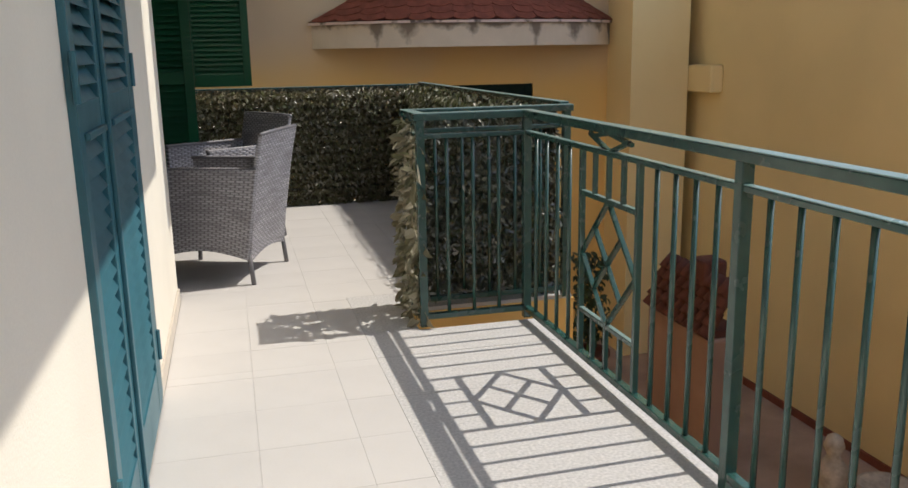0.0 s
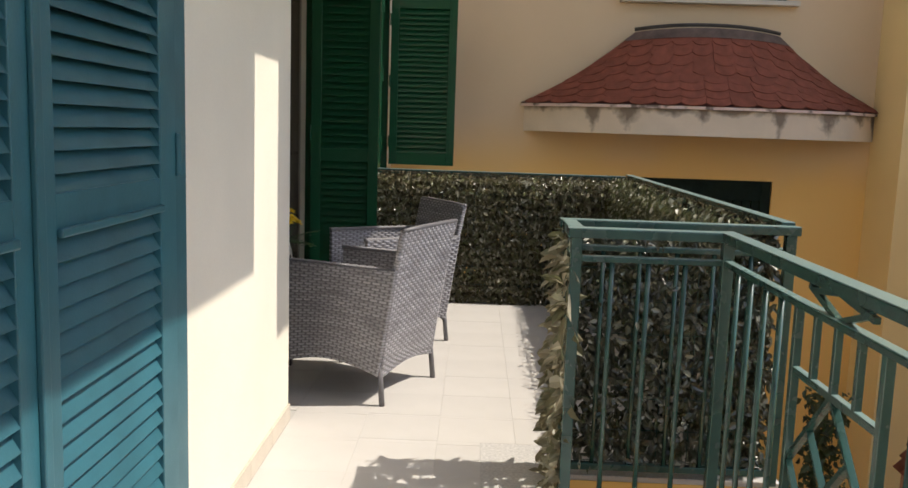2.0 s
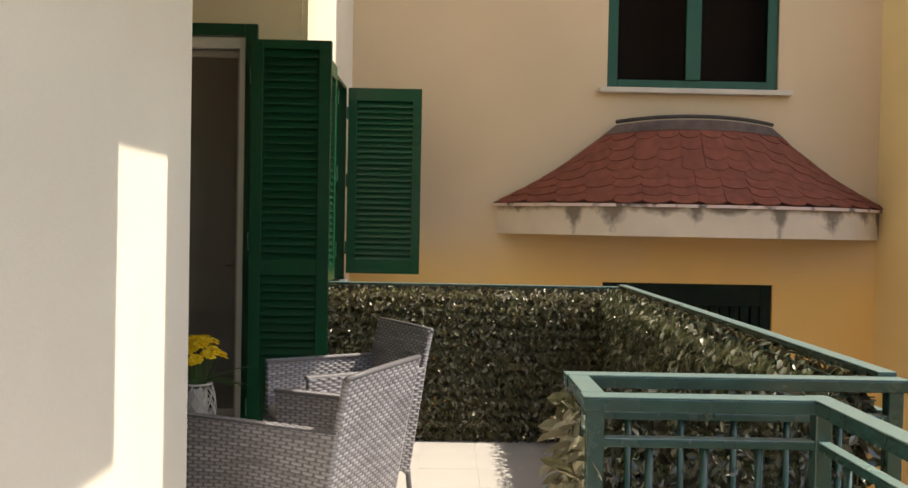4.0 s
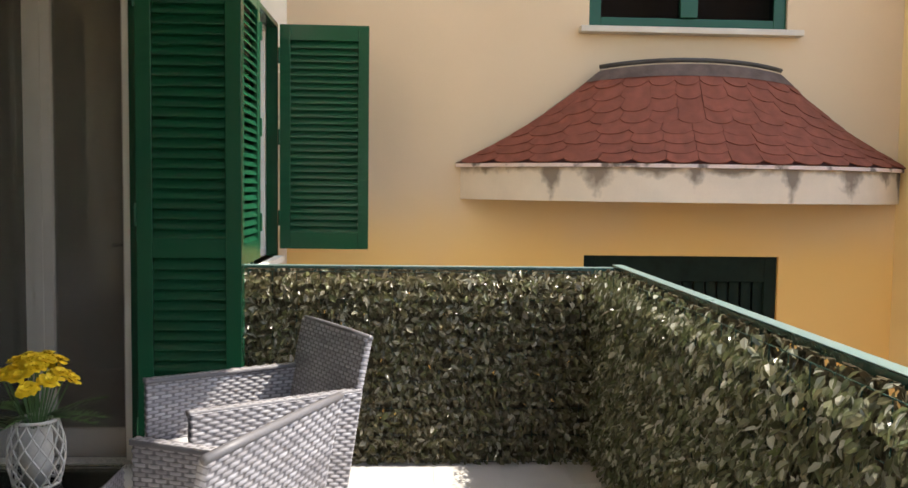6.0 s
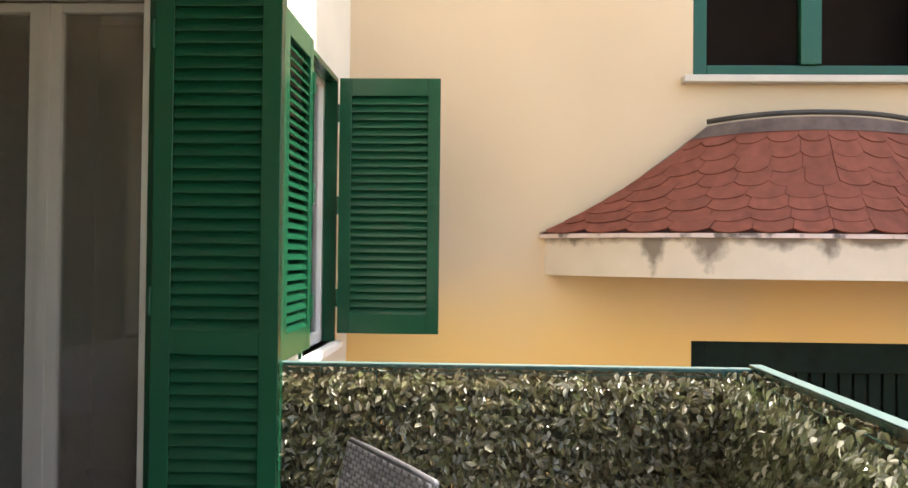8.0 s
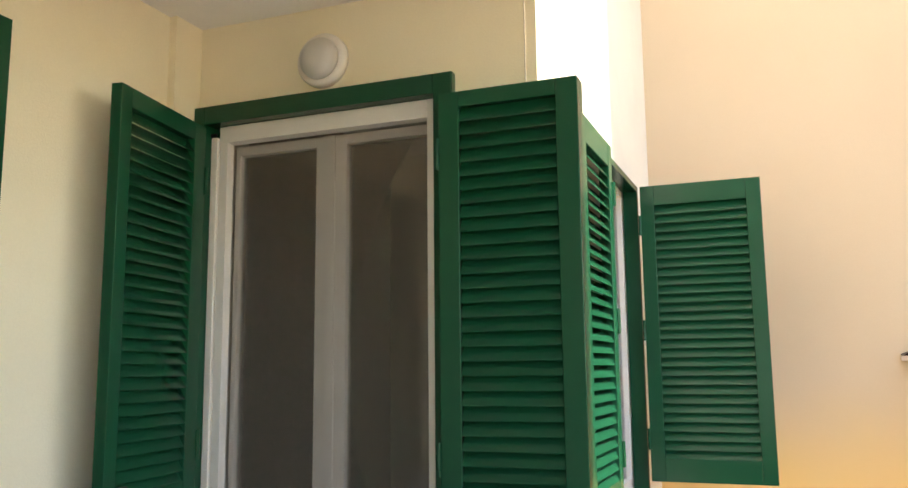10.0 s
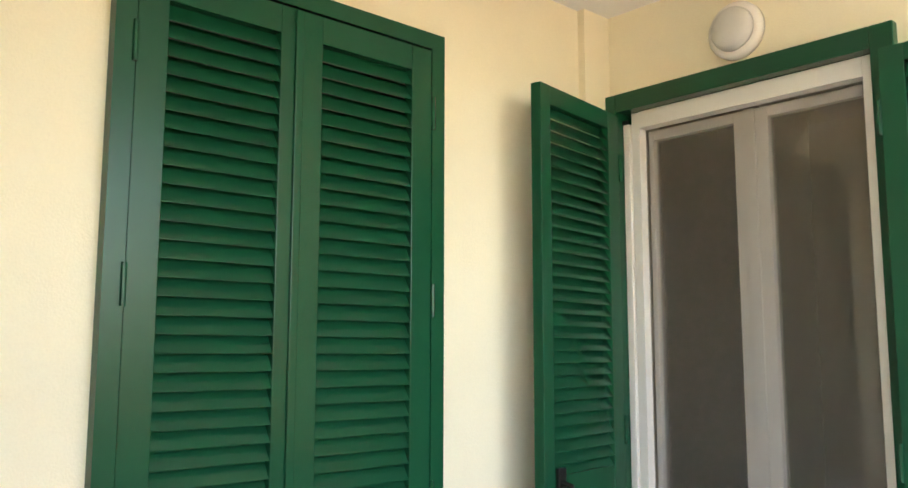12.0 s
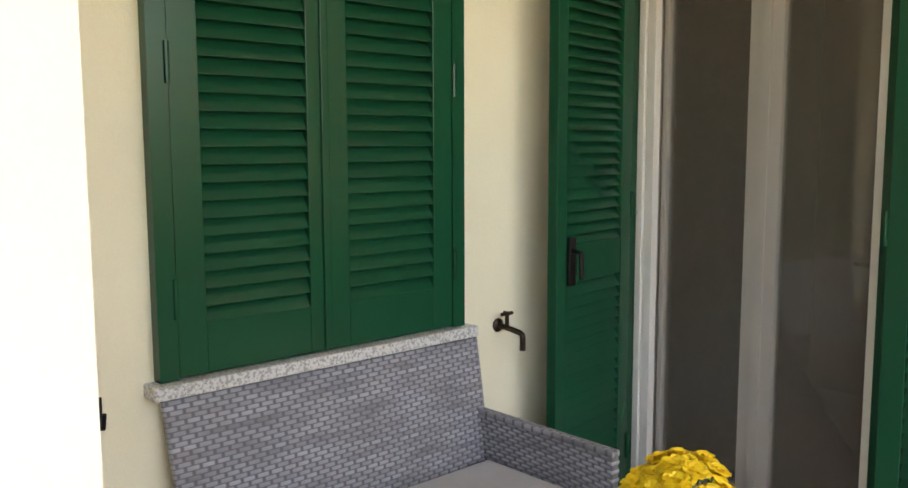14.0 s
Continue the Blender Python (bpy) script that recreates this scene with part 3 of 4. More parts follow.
for x0 in (0.06, 0.53):
    p = part("pane", boxes((x0, x0 + 0.41, -0.102, -0.098, 0.06, 1.60)), GLASS, sw)
    p.visible_shadow = False
part("window_sill", boxes((-0.03, 1.03, -0.22, 0.06, -0.04, 0.0), bevel=0.004), SOFFIT, sw)
part("lining", boxes((0.0, 0.03, -0.065, 0.015, 0, 1.66), (0.97, 1.0, -0.065, 0.015, 0, 1.66), (0.03, 0.97, -0.065, 0.015, 1.63, 1.66)), GREEN, sw)
leaf(sw, 0.60, 1.59, [(0.12, 1.48)], 0.075, GREEN, pose(1.0, 0.02, 0.06, 0, 0, 180) @ pose(-0.60, 0, 0) , hinge=1)
leaf(sw, 0.63, 1.59, [(0.12, 1.48)], 0.075, GREEN, pose(0.05, 0.04, 0.055, 0, 0, 90), hinge=-1)
part("handle", tube(bmesh.new(), [(0.62, -0.068, 0.62), (0.62, -0.02, 0.62), (0.62, -0.02, 0.50)], 0.009), LEAD, sw)

# windows of the facade
for name, z0, z1, lab in (("window_3", 2.69, 4.1, "dark green casement window over a stone sill"), ("window_4", -0.9, 0.88, "dark green barred opening under the canopy")):
    w = thing(name, lab, "window", m=pose(2.54, FAR_Y, z0))
    h = z1 - z0
    part("window_frame", boxes((0, 0.10, 0.03, 0.12, 0, h), (1.50, 1.60, 0.03, 0.12, 0, h), (0.10, 1.50, 0.03, 0.12, h - (0.09 if name == "window_3" else 0.21), h), (0.10, 1.50, 0.03, 0.12, 0, 0.09), bevel=0.004), GREEN if name == "window_3" else BARS, w)
    if name == "window_3":
        part("mullion", boxes((0.73, 0.87, -0.005, 0.09, 0.09, h - 0.09), bevel=0.004), GREEN, w)
        for x0 in (0.10, 0.87):
            p = part("pane", boxes((x0, x0 + 0.63, 0.05, 0.056, 0.09, h - 0.09)), DULLGLASS, w)
            p.visible_shadow = False
        part("window_sill", boxes((-0.08, 1.70, -0.10, 0.12, -0.05, -0.002), bevel=0.005), SKIRT, w, "weathered stone sill")
    else:
        for i in range(14):
            part("slat", boxes((0.15 + i * 0.098, 0.230 + i * 0.098, 0.07, 0.10, 0.09, h - 0.20), bevel=0.004), BARS, w)
    # dark sheet stands in for the unlit interior
    part("shade_sheet", boxes((0.0, 1.6, 0.24, 0.28, 0, h)), ROOMSHADE, w)


# ---- balcony railing ----
def run(name, p, q, label, posts=(), panel=None, pitch=0.127, ends=(True, True), top=1.0):
    """A straight railing from p to q: posts, top, middle and bottom rails, balusters, one lozenge panel."""
    p, q = Vector((*p, 0)), Vector((*q, 0))
    d = q - p
    length = d.length
    rz = math.degrees(math.atan2(d.y, d.x))
    r = thing(name, label, "railing", "balcony railing", pose(p.x, p.y, 0, 0, 0, rz))
    part("top_rail", boxes((-0.03, length + 0.03, -0.026, 0.026, top - 0.034, top - 0.004), bevel=0.003), RAILING, r)
    # thin pale plate: wear plus the sunlit look of the top face
    part("handrail_lit_top", boxes((-0.03, length + 0.03, -0.0255, 0.0255, top - 0.0038, top), bevel=0.0015), RAILTOP, r, "worn top of the handrail, paled for sun and sky sheen")
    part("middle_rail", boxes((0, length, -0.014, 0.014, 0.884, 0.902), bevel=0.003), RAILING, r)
    # pale strip added as sky sheen along the rail's top
    part("middle_rail_sheen", boxes((0, length, -0.0138, 0.0138, 0.9022, 0.9055), bevel=0.001), RAILTOP, r, "pale strip painted as sky sheen on the middle rail")
    part("bottom_rail", boxes((0, length, -0.016, 0.016, 0.035, 0.062), bevel=0.003), RAILING, r)
    post = mesh_of("post", boxes((-0.019, 0.019, -0.019, 0.019, 0, top - 0.033), bevel=0.003), RAILING)
    at = sorted(set(([0.0] if ends[0] else []) + list(posts) + ([length] if ends[1] else [])))
    for x in at:
        part("post", post, RAILING, r, at=pose(x, 0, 0))
    bar = mesh_of("baluster", tube(bmesh.new(), [(0, 0, 0.060), (0, 0, 0.885)], 0.0092, 10), RAILING, True)
    stops = [0.0] + list(posts) + [length]
    spans = []
    for a, b in zip(stops, stops[1:]):
        if panel and a < panel[0] < b:
            spans += [(a, panel[0]), (panel[1], b)]
        else:
            spans.append((a, b))
    for a, b in spans:
        n = max(1, round((b - a) / pitch))
        for i in range(1, n):
            part("baluster", bar, RAILING, r, at=pose(a + (b - a) * i / n, 0, 0))
    if panel:
        a, b = panel
        c, h = (a + b) / 2, (b - a) / 2
        for x in (a, b):
            part("panel_upright", boxes((x - 0.011, x + 0.011, -0.011, 0.011, 0.061, 0.887), bevel=0.002), RAILING, r)
        for z in (0.235, 0.715):
            part("panel_bar", boxes((a, b, -0.009, 0.009, z - 0.009, z + 0.009), bevel=0.002), RAILING, r)
            # the same painted sheen on the panel bars
            part("panel_bar_sheen", boxes((a + 0.012, b - 0.012, -0.0085, 0.0085, z + 0.0092, z + 0.0115)), RAILTOP, r)
        for x in (c - h / 2, c, c + h / 2):
            part("short_bar", boxes((x - 0.0088, x + 0.0088, -0.0088, 0.0088, 0.723, 0.885), bevel=0.002), RAILING, r)
            part("short_bar", boxes((x - 0.0088, x + 0.0088, -0.0088, 0.0088, 0.061, 0.228), bevel=0.002), RAILING, r)
        t0, b0, l0, r0 = Vector((c, 0, 0.715)), Vector((c, 0, 0.235)), Vector((a + 0.01, 0, 0.475)), Vector((b - 0.01, 0, 0.475))
        for u, v in ((t0, l0), (l0, b0), (b0, r0), (r0, t0), ((t0 + l0) / 2, (b0 + r0) / 2), ((t0 + r0) / 2, (b0 + l0) / 2)):
            part("lozenge_bar", tube(bmesh.new(), [u, v], 0.0115, 4), RAILING, r)
        lz = [Vector((c - 0.15, 0, 0.945)), Vector((c, 0, top - 0.035)), Vector((c + 0.15, 0, 0.945)), Vector((c, 0, 0.898))]
        for i in range(4):
            e = (lz[(i + 1) % 4] - lz[i]).normalized() * 0.03
            part("small_lozenge_bar", tube(bmesh.new(), [lz[i] - e, lz[(i + 1) % 4] + e * 0.3], 0.0105, 4), RAILING, r)
    return r


run("railing", (RAIL_X, -2.9), (RAIL_X, JOG_Y0), "green painted iron balcony railing with a lozenge panel", posts=(1.77, 3.505, 5.245), panel=(5.85, 6.34), top=1.0005)
run("railing", (JOG_X, JOG_Y0), (RAIL_X - 0.015, JOG_Y0), "short green iron railing before the gap", pitch=0.13, ends=(True, False))
run("railing", (JOG_X, JOG_Y0 + 0.06), (JOG_X, JOG_Y1 - 0.06), "short green iron return of the railing", pitch=0.2, ends=(False, False))
run("railing", (JOG_X, JOG_Y1), (SIDE_X, JOG_Y1), "green iron railing behind the gap", pitch=0.13)
run("railing", (SIDE_X, JOG_Y1 + 0.06), (SIDE_X, END_Y), "green iron side railing dressed with leaves", posts=(1.65,), ends=(False, True), top=1.012)
run("railing", (WALL_C + 0.03, END_Y), (SIDE_X - 0.06, END_Y), "green iron end railing dressed with leaves", ends=(False, False))


# ---- leaf screens ----
def leaves(seed, count, length, depth, height, size, mat, name, lo=0.0, flat=False, hang=False, scale=False):
    """Loose leaves over a screen: local x 0..length, y 0..-depth, z lo..height, each a folded pointed blade."""
    rng = np.random.default_rng(seed)
    shape = np.array([(0, 0, 0), (0.35, 0.35, 0.10), (0.25, 0.75, 0.05), (0, 1, -0.10), (-0.25, 0.75, 0.05), (-0.35, 0.35, 0.10), (0, 0.5, -0.02)])
    tri = np.array([(0, 1, 6), (1, 2, 6), (2, 3, 6), (3, 4, 6), (4, 5, 6), (5, 0, 6)])
    s = size * rng.uniform(0.6, 1.25, count)
    rows = np.floor(rng.uniform(0, 1, count) * (height - lo) / 0.075)
    z = lo + (rows + rng.normal(0.5, 0.22, count)) * 0.075
    z = np.clip(z, lo, height + 0.015)
    at = np.stack([rng.uniform(0, length, count), -depth * rng.beta(1.5, 1.6, count), z], 1)
    yaw = rng.normal(0, 0.75, count)
    droop = rng.uniform(0.25, 1.35, count) * np.where(rng.uniform(0, 1, count) < 0.9, -1, 0.6)
    lean = rng.normal(0, 0.85, count)
    if scale:
        droop = -np.where(rng.uniform(0, 1, count) < 0.86, rng.normal(1.18, 0.24, count), rng.uniform(0.1, 0.6, count))
        yaw, lean = rng.normal(0, 0.45, count), rng.normal(0, 1.0, count)
    if hang:
        droop, lean = rng.normal(-1.1, 0.35, count), rng.normal(0, 0.5, count)
    if flat:
        droop, yaw = rng.normal(-1.45, 0.15, count), rng.normal(0, 0.2, count)
        at[:, 1] = -depth * rng.uniform(0.02, 0.2, count)
        at[:, 2] += size * 0.5
    v = shape[None] * s[:, None, None] * np.stack([rng.uniform(0.4, 1.0, count) if hang else rng.uniform(0.45, 0.9, count), np.ones(count), np.ones(count)], 1)[:, None, :]
    # blade points along local -y, then droops, leans and turns
    x, y, zz = v[..., 0], -v[..., 1], v[..., 2]
    cd, sd = np.cos(droop)[:, None], np.sin(droop)[:, None]
    y, zz = y * cd - zz * sd * -1, -y * sd * -1 * -1 + zz * cd
    cl, sl = np.cos(lean)[:, None], np.sin(lean)[:, None]
    x, zz = x * cl - zz * sl, x * sl + zz * cl
    cy, sy = np.cos(yaw)[:, None], np.sin(yaw)[:, None]
    x, y = x * cy - y * sy, x * sy + y * cy
    pts = np.stack([x, y, zz], 2) + at[:, None, :]
    pts[..., 2] = np.minimum(pts[..., 2], height + 0.012)
    faces = (tri[None] + 7 * np.arange(count)[:, None, None]).reshape(-1, 3)
    me = bpy.data.meshes.new(name)
    me.from_pydata(pts.reshape(-1, 3).tolist(), [], faces.tolist())
    me.materials.append(mat)
    return me


def screen(m, length, depth, seed, label, per=1250, size=0.062, mat=None, height=0.955, lo=0.05, inner=2600, hang=False, scale=False, inner_mat=None):
    h = thing("leaf_screen", label, "artificial hedge", "leaf screens on the railing", m)
    bm = bmesh.new()
    for i in range(int(length / 0.12) + 1):
        x = min(i * 0.12 + 0.01, length)
        tube(bm, [(x, -depth / 2, lo), (x, -depth / 2, height)], 0.002, 4)
    for i in range(8):
        z = lo + (height - lo) * i / 7
        tube(bm, [(0, -depth / 2, z), (length, -depth / 2, z)], 0.002, 4)
    part("wire_net", bm, RAILING, h)
    a = part("foliage", leaves(seed, int(per * length * (height - lo)), length, depth, height, size, mat or LEAF, "foliage", lo, False, hang, scale), None, h)
    tagged(a, "dense drab green and brown plastic ivy leaves", kind="stuff")
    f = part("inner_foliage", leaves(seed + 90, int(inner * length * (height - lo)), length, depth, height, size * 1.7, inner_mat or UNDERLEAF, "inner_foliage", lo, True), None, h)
    tagged(f, "flat lower layer of plastic leaves", kind="stuff")
    return h


screen(pose(WALL_C + 0.04, END_Y - 0.03, 0), SIDE_X - WALL_C - 0.06, 0.10, 11, "drab green plastic ivy screen on the end railing", per=6200, size=0.041, height=0.974, lo=0.0, inner=3600, scale=True)
screen(pose(SIDE_X - 0.03, END_Y - 0.06, 0, 0, 0, -90), END_Y - JOG_Y1 - 0.12, 0.14, 12, "drab green plastic ivy screen on the side railing", per=7000, size=0.037, height=0.982, lo=0.0, inner=3600, hang=True, mat=SIDELEAF)
# this screen gets the leaf colours darkened for its shaded side
screen(pose(JOG_X + 0.02, JOG_Y1 + 0.12, 0), SIDE_X - JOG_X - 0.04, 0.13, 13, "plastic ivy screen behind the gap railing, darkened for shade", per=5200, size=0.036, height=0.94, inner=1400, scale=True, mat=SHADELEAF, inner_mat=SHADELEAF)
screen(pose(JOG_X - 0.0, JOG_Y1 + 0.06, 0, 0, 0, -90), JOG_Y1 - JOG_Y0 + 0.05, 0.035, 14, "pale curled end of the plastic ivy screen, brightened for sun", per=1000, size=0.075, mat=PALELEAF, height=0.95, lo=0.0, inner=280, inner_mat=PALELEAF)


# ---- canopy over the lower window ----
def eave(u):
    return Vector((1.50 + 3.68 * u, FAR_Y - 0.68 * (1 - abs(2 * u - 1) ** 2.8) - 0.02, 1.60))


def ridge(u):
    return Vector((2.605 + 1.44 * u, FAR_Y - 0.15 * (1 - abs(2 * u - 1) ** 2.6) - 0.12, 2.315 + 0.045 * (1 - abs(2 * u - 1) ** 2)))


def slope(u, v):
    p = eave(u).lerp(ridge(u), v)
    p.z -= 0.06 * math.sin(math.pi * v)
    return p


def ribbon(points, z0, z1, thick):
    """An upright band that follows a line of points, with thickness inwards."""
    bm = bmesh.new()
    cols = [[bm.verts.new((p.x, p.y + o, z)) for o in (0, thick) for z in (z0, z1)] for p in points]
    for a, b in zip(cols, cols[1:]):
        for i, j in ((0, 1), (1, 3), (3, 2), (2, 0)):
            bm.faces.new((a[i], a[j], b[j], b[i]))
    bm.faces.new((cols[0][0], cols[0][1], cols[0][3], cols[0][2]))
    bm.faces.new((cols[-1][0], cols[-1][1], cols[-1][3], cols[-1][2]))
    return bm


canopy = thing("canopy", "red shingled canopy with a mould-stained plaster fascia", "canopy")
line = [eave(i / 40) for i in range(41)]
part("fascia", ribbon([Vector((3.34 + (p.x - 3.34) * 0.985, p.y + 0.03, 0)) for p in line], 1.32, 1.572, 0.05), FASCIA, canopy, "off-white plaster band with black mould runs")
bm = bmesh.new()
pts = [bm.verts.new((3.34 + (p.x - 3.34) * 0.98, p.y + 0.04, 1.33)) for p in line] + [bm.verts.new((5.09, FAR_Y, 1.33)), bm.verts.new((1.56, FAR_Y, 1.33))]
bm.faces.new(pts)
bmesh.ops.solidify(bm, geom=bm.faces[:], thickness=0.02)
part("underside", bm, OCHRE, canopy)
part("lip", ribbon(line, 1.573, 1.600, 0.09), LIP, canopy, "pinkish stained drip edge")
bm = bmesh.new()
grid = [[bm.verts.new(slope(i / 40, j / 10)) for i in range(41)] for j in range(11)]
for a, b in zip(grid, grid[1:]):
    for i in range(40):
        bm.faces.new((a[i], a[i + 1], b[i + 1], b[i]))
bmesh.ops.solidify(bm, geom=bm.faces[:], thickness=0.015)
part("roof_deck", bm, UNDERLAY, canopy)
for u in (0.0, 1.0):
    bm = bmesh.new()
    out = 0.002 if u else -0.002
    rim = [(bm.verts.new(slope(u, j / 12) + Vector((out, -0.01, random.uniform(-0.006, 0.006)))), bm.verts.new(Vector((slope(u, j / 12).x + out, FAR_Y, slope(u, j / 12).z + 0.004 + random.uniform(-0.008, 0.010))))) for j in range(13)]
    for p, q in zip(rim, rim[1:]):
        bm.faces.new((p[0], q[0], q[1], p[1]))
    bmesh.ops.solidify(bm, geom=bm.faces[:], thickness=0.02)
    part("side_flashing", bm, MORTAR, canopy, "rough grey mortar along the wall")
part("ridge_flashing", tube(bmesh.new(), [ridge(i / 20) + Vector((0, -0.012, 0.045)) for i in range(21)], 0.018, 8), LEAD, canopy, "dark grey flashing roll", smooth=True)
band = bmesh.new()
cols = [[band.verts.new(slope(i / 24, v) + Vector((0, -0.02, 0.016))) for v in (0.90, 1.0)] for i in range(25)]
for p, q in zip(cols, cols[1:]):
    band.faces.new((p[0], q[0], q[1], p[1]))
bmesh.ops.solidify(band, geom=band.faces[:], thickness=0.012)
part("mortar_band", band, MORTAR, canopy, "grey mortar band under the flashing")
ROWS = 8
for j in range(ROWS):
    v0, v1 = 0.95 * j / ROWS - 0.01, min(0.95 * (j + 1.45) / ROWS, 0.97)
    n = round(15 - 7 * j / ROWS)
    for i in range(-1, n):
        u0, u1 = (i + 0.5 * (j % 2)) / n, (i + 1 + 0.5 * (j % 2)) / n
        u0, u1 = max(u0, 0.0), min(u1, 1.0)
        if u1 - u0 < 0.25 / n:
            continue
        bm = bmesh.new()
        ring = []
        for k in range(7):
            s = k / 6
            dip = (2 * s - 1) ** 2
            ring.append((u0 + (u1 - u0) * (0.01 + 0.98 * s), v0 + 0.046 * dip ** 1.3))
        ring += [(u1 - 0.0005, v1), (u0 + 0.0005, v1)]
        lift = random.uniform(0.010, 0.018)
        out = Vector((0, -0.75, 0.66))
        top = [bm.verts.new(slope(u, max(v, -0.01)) + out * (lift + 0.008 * (1 - (v - v0) / (v1 - v0)))) for u, v in ring]
        low = [bm.verts.new(w.co - out * 0.008) for w in top]
        bm.faces.new(top)
        for k in range(len(top)):
            bm.faces.new((top[k], top[(k + 1) % len(top)], low[(k + 1) % len(top)], low[k]))
        part("shingle", bm, SHINGLE, canopy)


# ---- woven furniture ----
def woven(name, surface, w, h, parent, thick=0.028, label="", amp=0.0033):
    """A panel of flat cane weave: surface(u, v) gives a place and an outward way for u 0..w, v 0..h in metres."""
    nu, nv = max(4, round(w / 0.0065)), max(4, round(h / 0.0035))
    front, back, uvs = [], [], []
    for j in range(nv + 1):
        row, brow = [], []
        for i in range(nu + 1):
            u, v = w * i / nu, h * j / nv
            p, o = surface(u, v)
            strand = math.floor(v / 0.014)
            wave = (0.8 * math.sin(math.pi * u / 0.022 + math.pi * (strand % 2)) + 0.9) * math.sin(math.pi * ((v / 0.014) % 1.0)) ** 0.5
            row.append(p + o * (thick / 2 + amp * wave))
            brow.append(p - o * (thick / 2 + amp * wave))
            uvs.append((u, v))
        front.append(row)
        back.append(brow)
    k = nu + 1
    verts = [q for r in front for q in r] + [q for r in back for q in r]
    n = k * (nv + 1)
    faces = []
    for j in range(nv):
        for i in range(nu):
            a = j * k + i
            faces.append((a, a + 1, a + k + 1, a + k))
            faces.append((n + a, n + a + k, n + a + k + 1, n + a + 1))
    rim = [i for i in range(k)] + [j * k + nu for j in range(1, nv + 1)] + [nv * k + i for i in range(nu - 1, -1, -1)] + [j * k for j in range(nv - 1, 0, -1)]
    for a, b in zip(rim, rim[1:] + rim[:1]):
        faces.append((a, n + a, n + b, b))
    me = bpy.data.meshes.new(name)
    me.from_pydata([tuple(q) for q in verts], [], faces)
    layer = me.uv_layers.new(name="UVMap")
    idx = np.empty(len(me.loops), dtype=np.int32)
    me.loops.foreach_get("vertex_index", idx)
    layer.data.foreach_set("uv", np.array(uvs + uvs, dtype=np.float32)[idx].ravel())
    me.materials.append(WICKER)
    me.shade_smooth()
    return part(name, me, WICKER, parent, label)


def seat_piece(name, label, width, m, category, group="", arm_z=0.665):
    """A woven armchair or settee: local -x is forward, back legs at x=0, width along y."""
    c = thing(name, label, category, group, m)
    half, depth = width / 2, 0.54
    rise = 0.715

    def back(u, v):
        z = 0.13 + v + (0.035 * math.sin(math.pi * u / width) if v < 0.1 else 0) * (1 - v / 0.1 if v < 0.1 else 0)
        s = v / 0.75
        return Vector((0.125 * s - 0.012 * math.sin(math.pi * s), (-half + u) * (1 + 0.05 * s), z)), Vector((0.97, 0, -0.2))
    woven("backrest", back, width, rise, c, 0.02, "woven grey cane back")
    part("top_roll", tube(bmesh.new(), [(0.120, -half * 1.05, 0.845), (0.121, -half * 0.5, 0.848), (0.121, half * 0.5, 0.848), (0.120, half * 1.05, 0.845)], 0.012, 10), WICKER, c, smooth=True)
    for side in (-1, 1):
        y = side * half

        def cheek(u, v, y=y, side=side):
            s = u / depth
            arch = 0.05 * math.sin(math.pi * s) * (1 - v / (arm_z - 0.157))
            lean = 0.085 * v / (arm_z - 0.157)
            return Vector((lean * (1 - s) - u, y + side * 0.005, 0.145 + arch + v)), Vector((0, side, 0))
        woven("side_panel", cheek, depth, arm_z - 0.157, c)
        woven("armrest", lambda u, v, y=y: (Vector((0.085 - u, y - 0.018 + v, arm_z - 0.012)), Vector((0, 0, 1))), depth + 0.09, 0.036, c, 0.016, "narrow woven rim of the arm", 0.0013)
        for x, lean in ((0.0, 0.02), (-depth, -0.01)):
            part("leg", tube(bmesh.new(), [(x + lean, y * 1.0, 0.0), (x, y * 0.985, 0.2)], 0.014, 8), WICKER, c, smooth=True)

    def apron(u, v):
        return Vector((-depth, -half + u, 0.18 + 0.03 * math.sin(math.pi * u / width) * (1 - v / 0.2) + v)), Vector((-1, 0, 0))
    woven("front_panel", apron, width, 0.20, c)
    part("seat_frame", boxes((-depth + 0.02, 0.0, -half + 0.02, half - 0.02, 0.33, 0.375), bevel=0.004), WICKER, c)
    n = max(1, round(width / 0.55))
    for i in range(n):
        y0, y1 = -half + 0.03 + (width - 0.06) * i / n, -half + 0.03 + (width - 0.06) * (i + 1) / n
        cu = boxes((-depth - 0.01, -0.02, y0 + 0.003, y1 - 0.003, 0.377, 0.43))
        bmesh.ops.bevel(cu, geom=cu.edges[:], offset=0.022, segments=4, affect="EDGES", profile=0.5)
        part("cushion", cu, CUSHION, c, "pale grey seat cushion", smooth=True)
    return c


chair = seat_piece("armchair", "grey woven cane armchair with thin legs", 0.55, pose(0.745, 5.384, 0, 0, 0, -23), "armchair", "armchairs round the low table")
copy_thing(chair, pose(0.755, 6.66, 0, 0, 0, 31))
seat_piece("settee", "grey woven cane settee under the shuttered window", 1.12, pose(-1.17, 6.17, 0, 0, 0, 180), "settee", arm_z=0.588)

# low table with a flower vase
tb = thing("coffee_table", "low grey woven table with a glass top", "table", m=pose(-0.13, 6.12, 0))
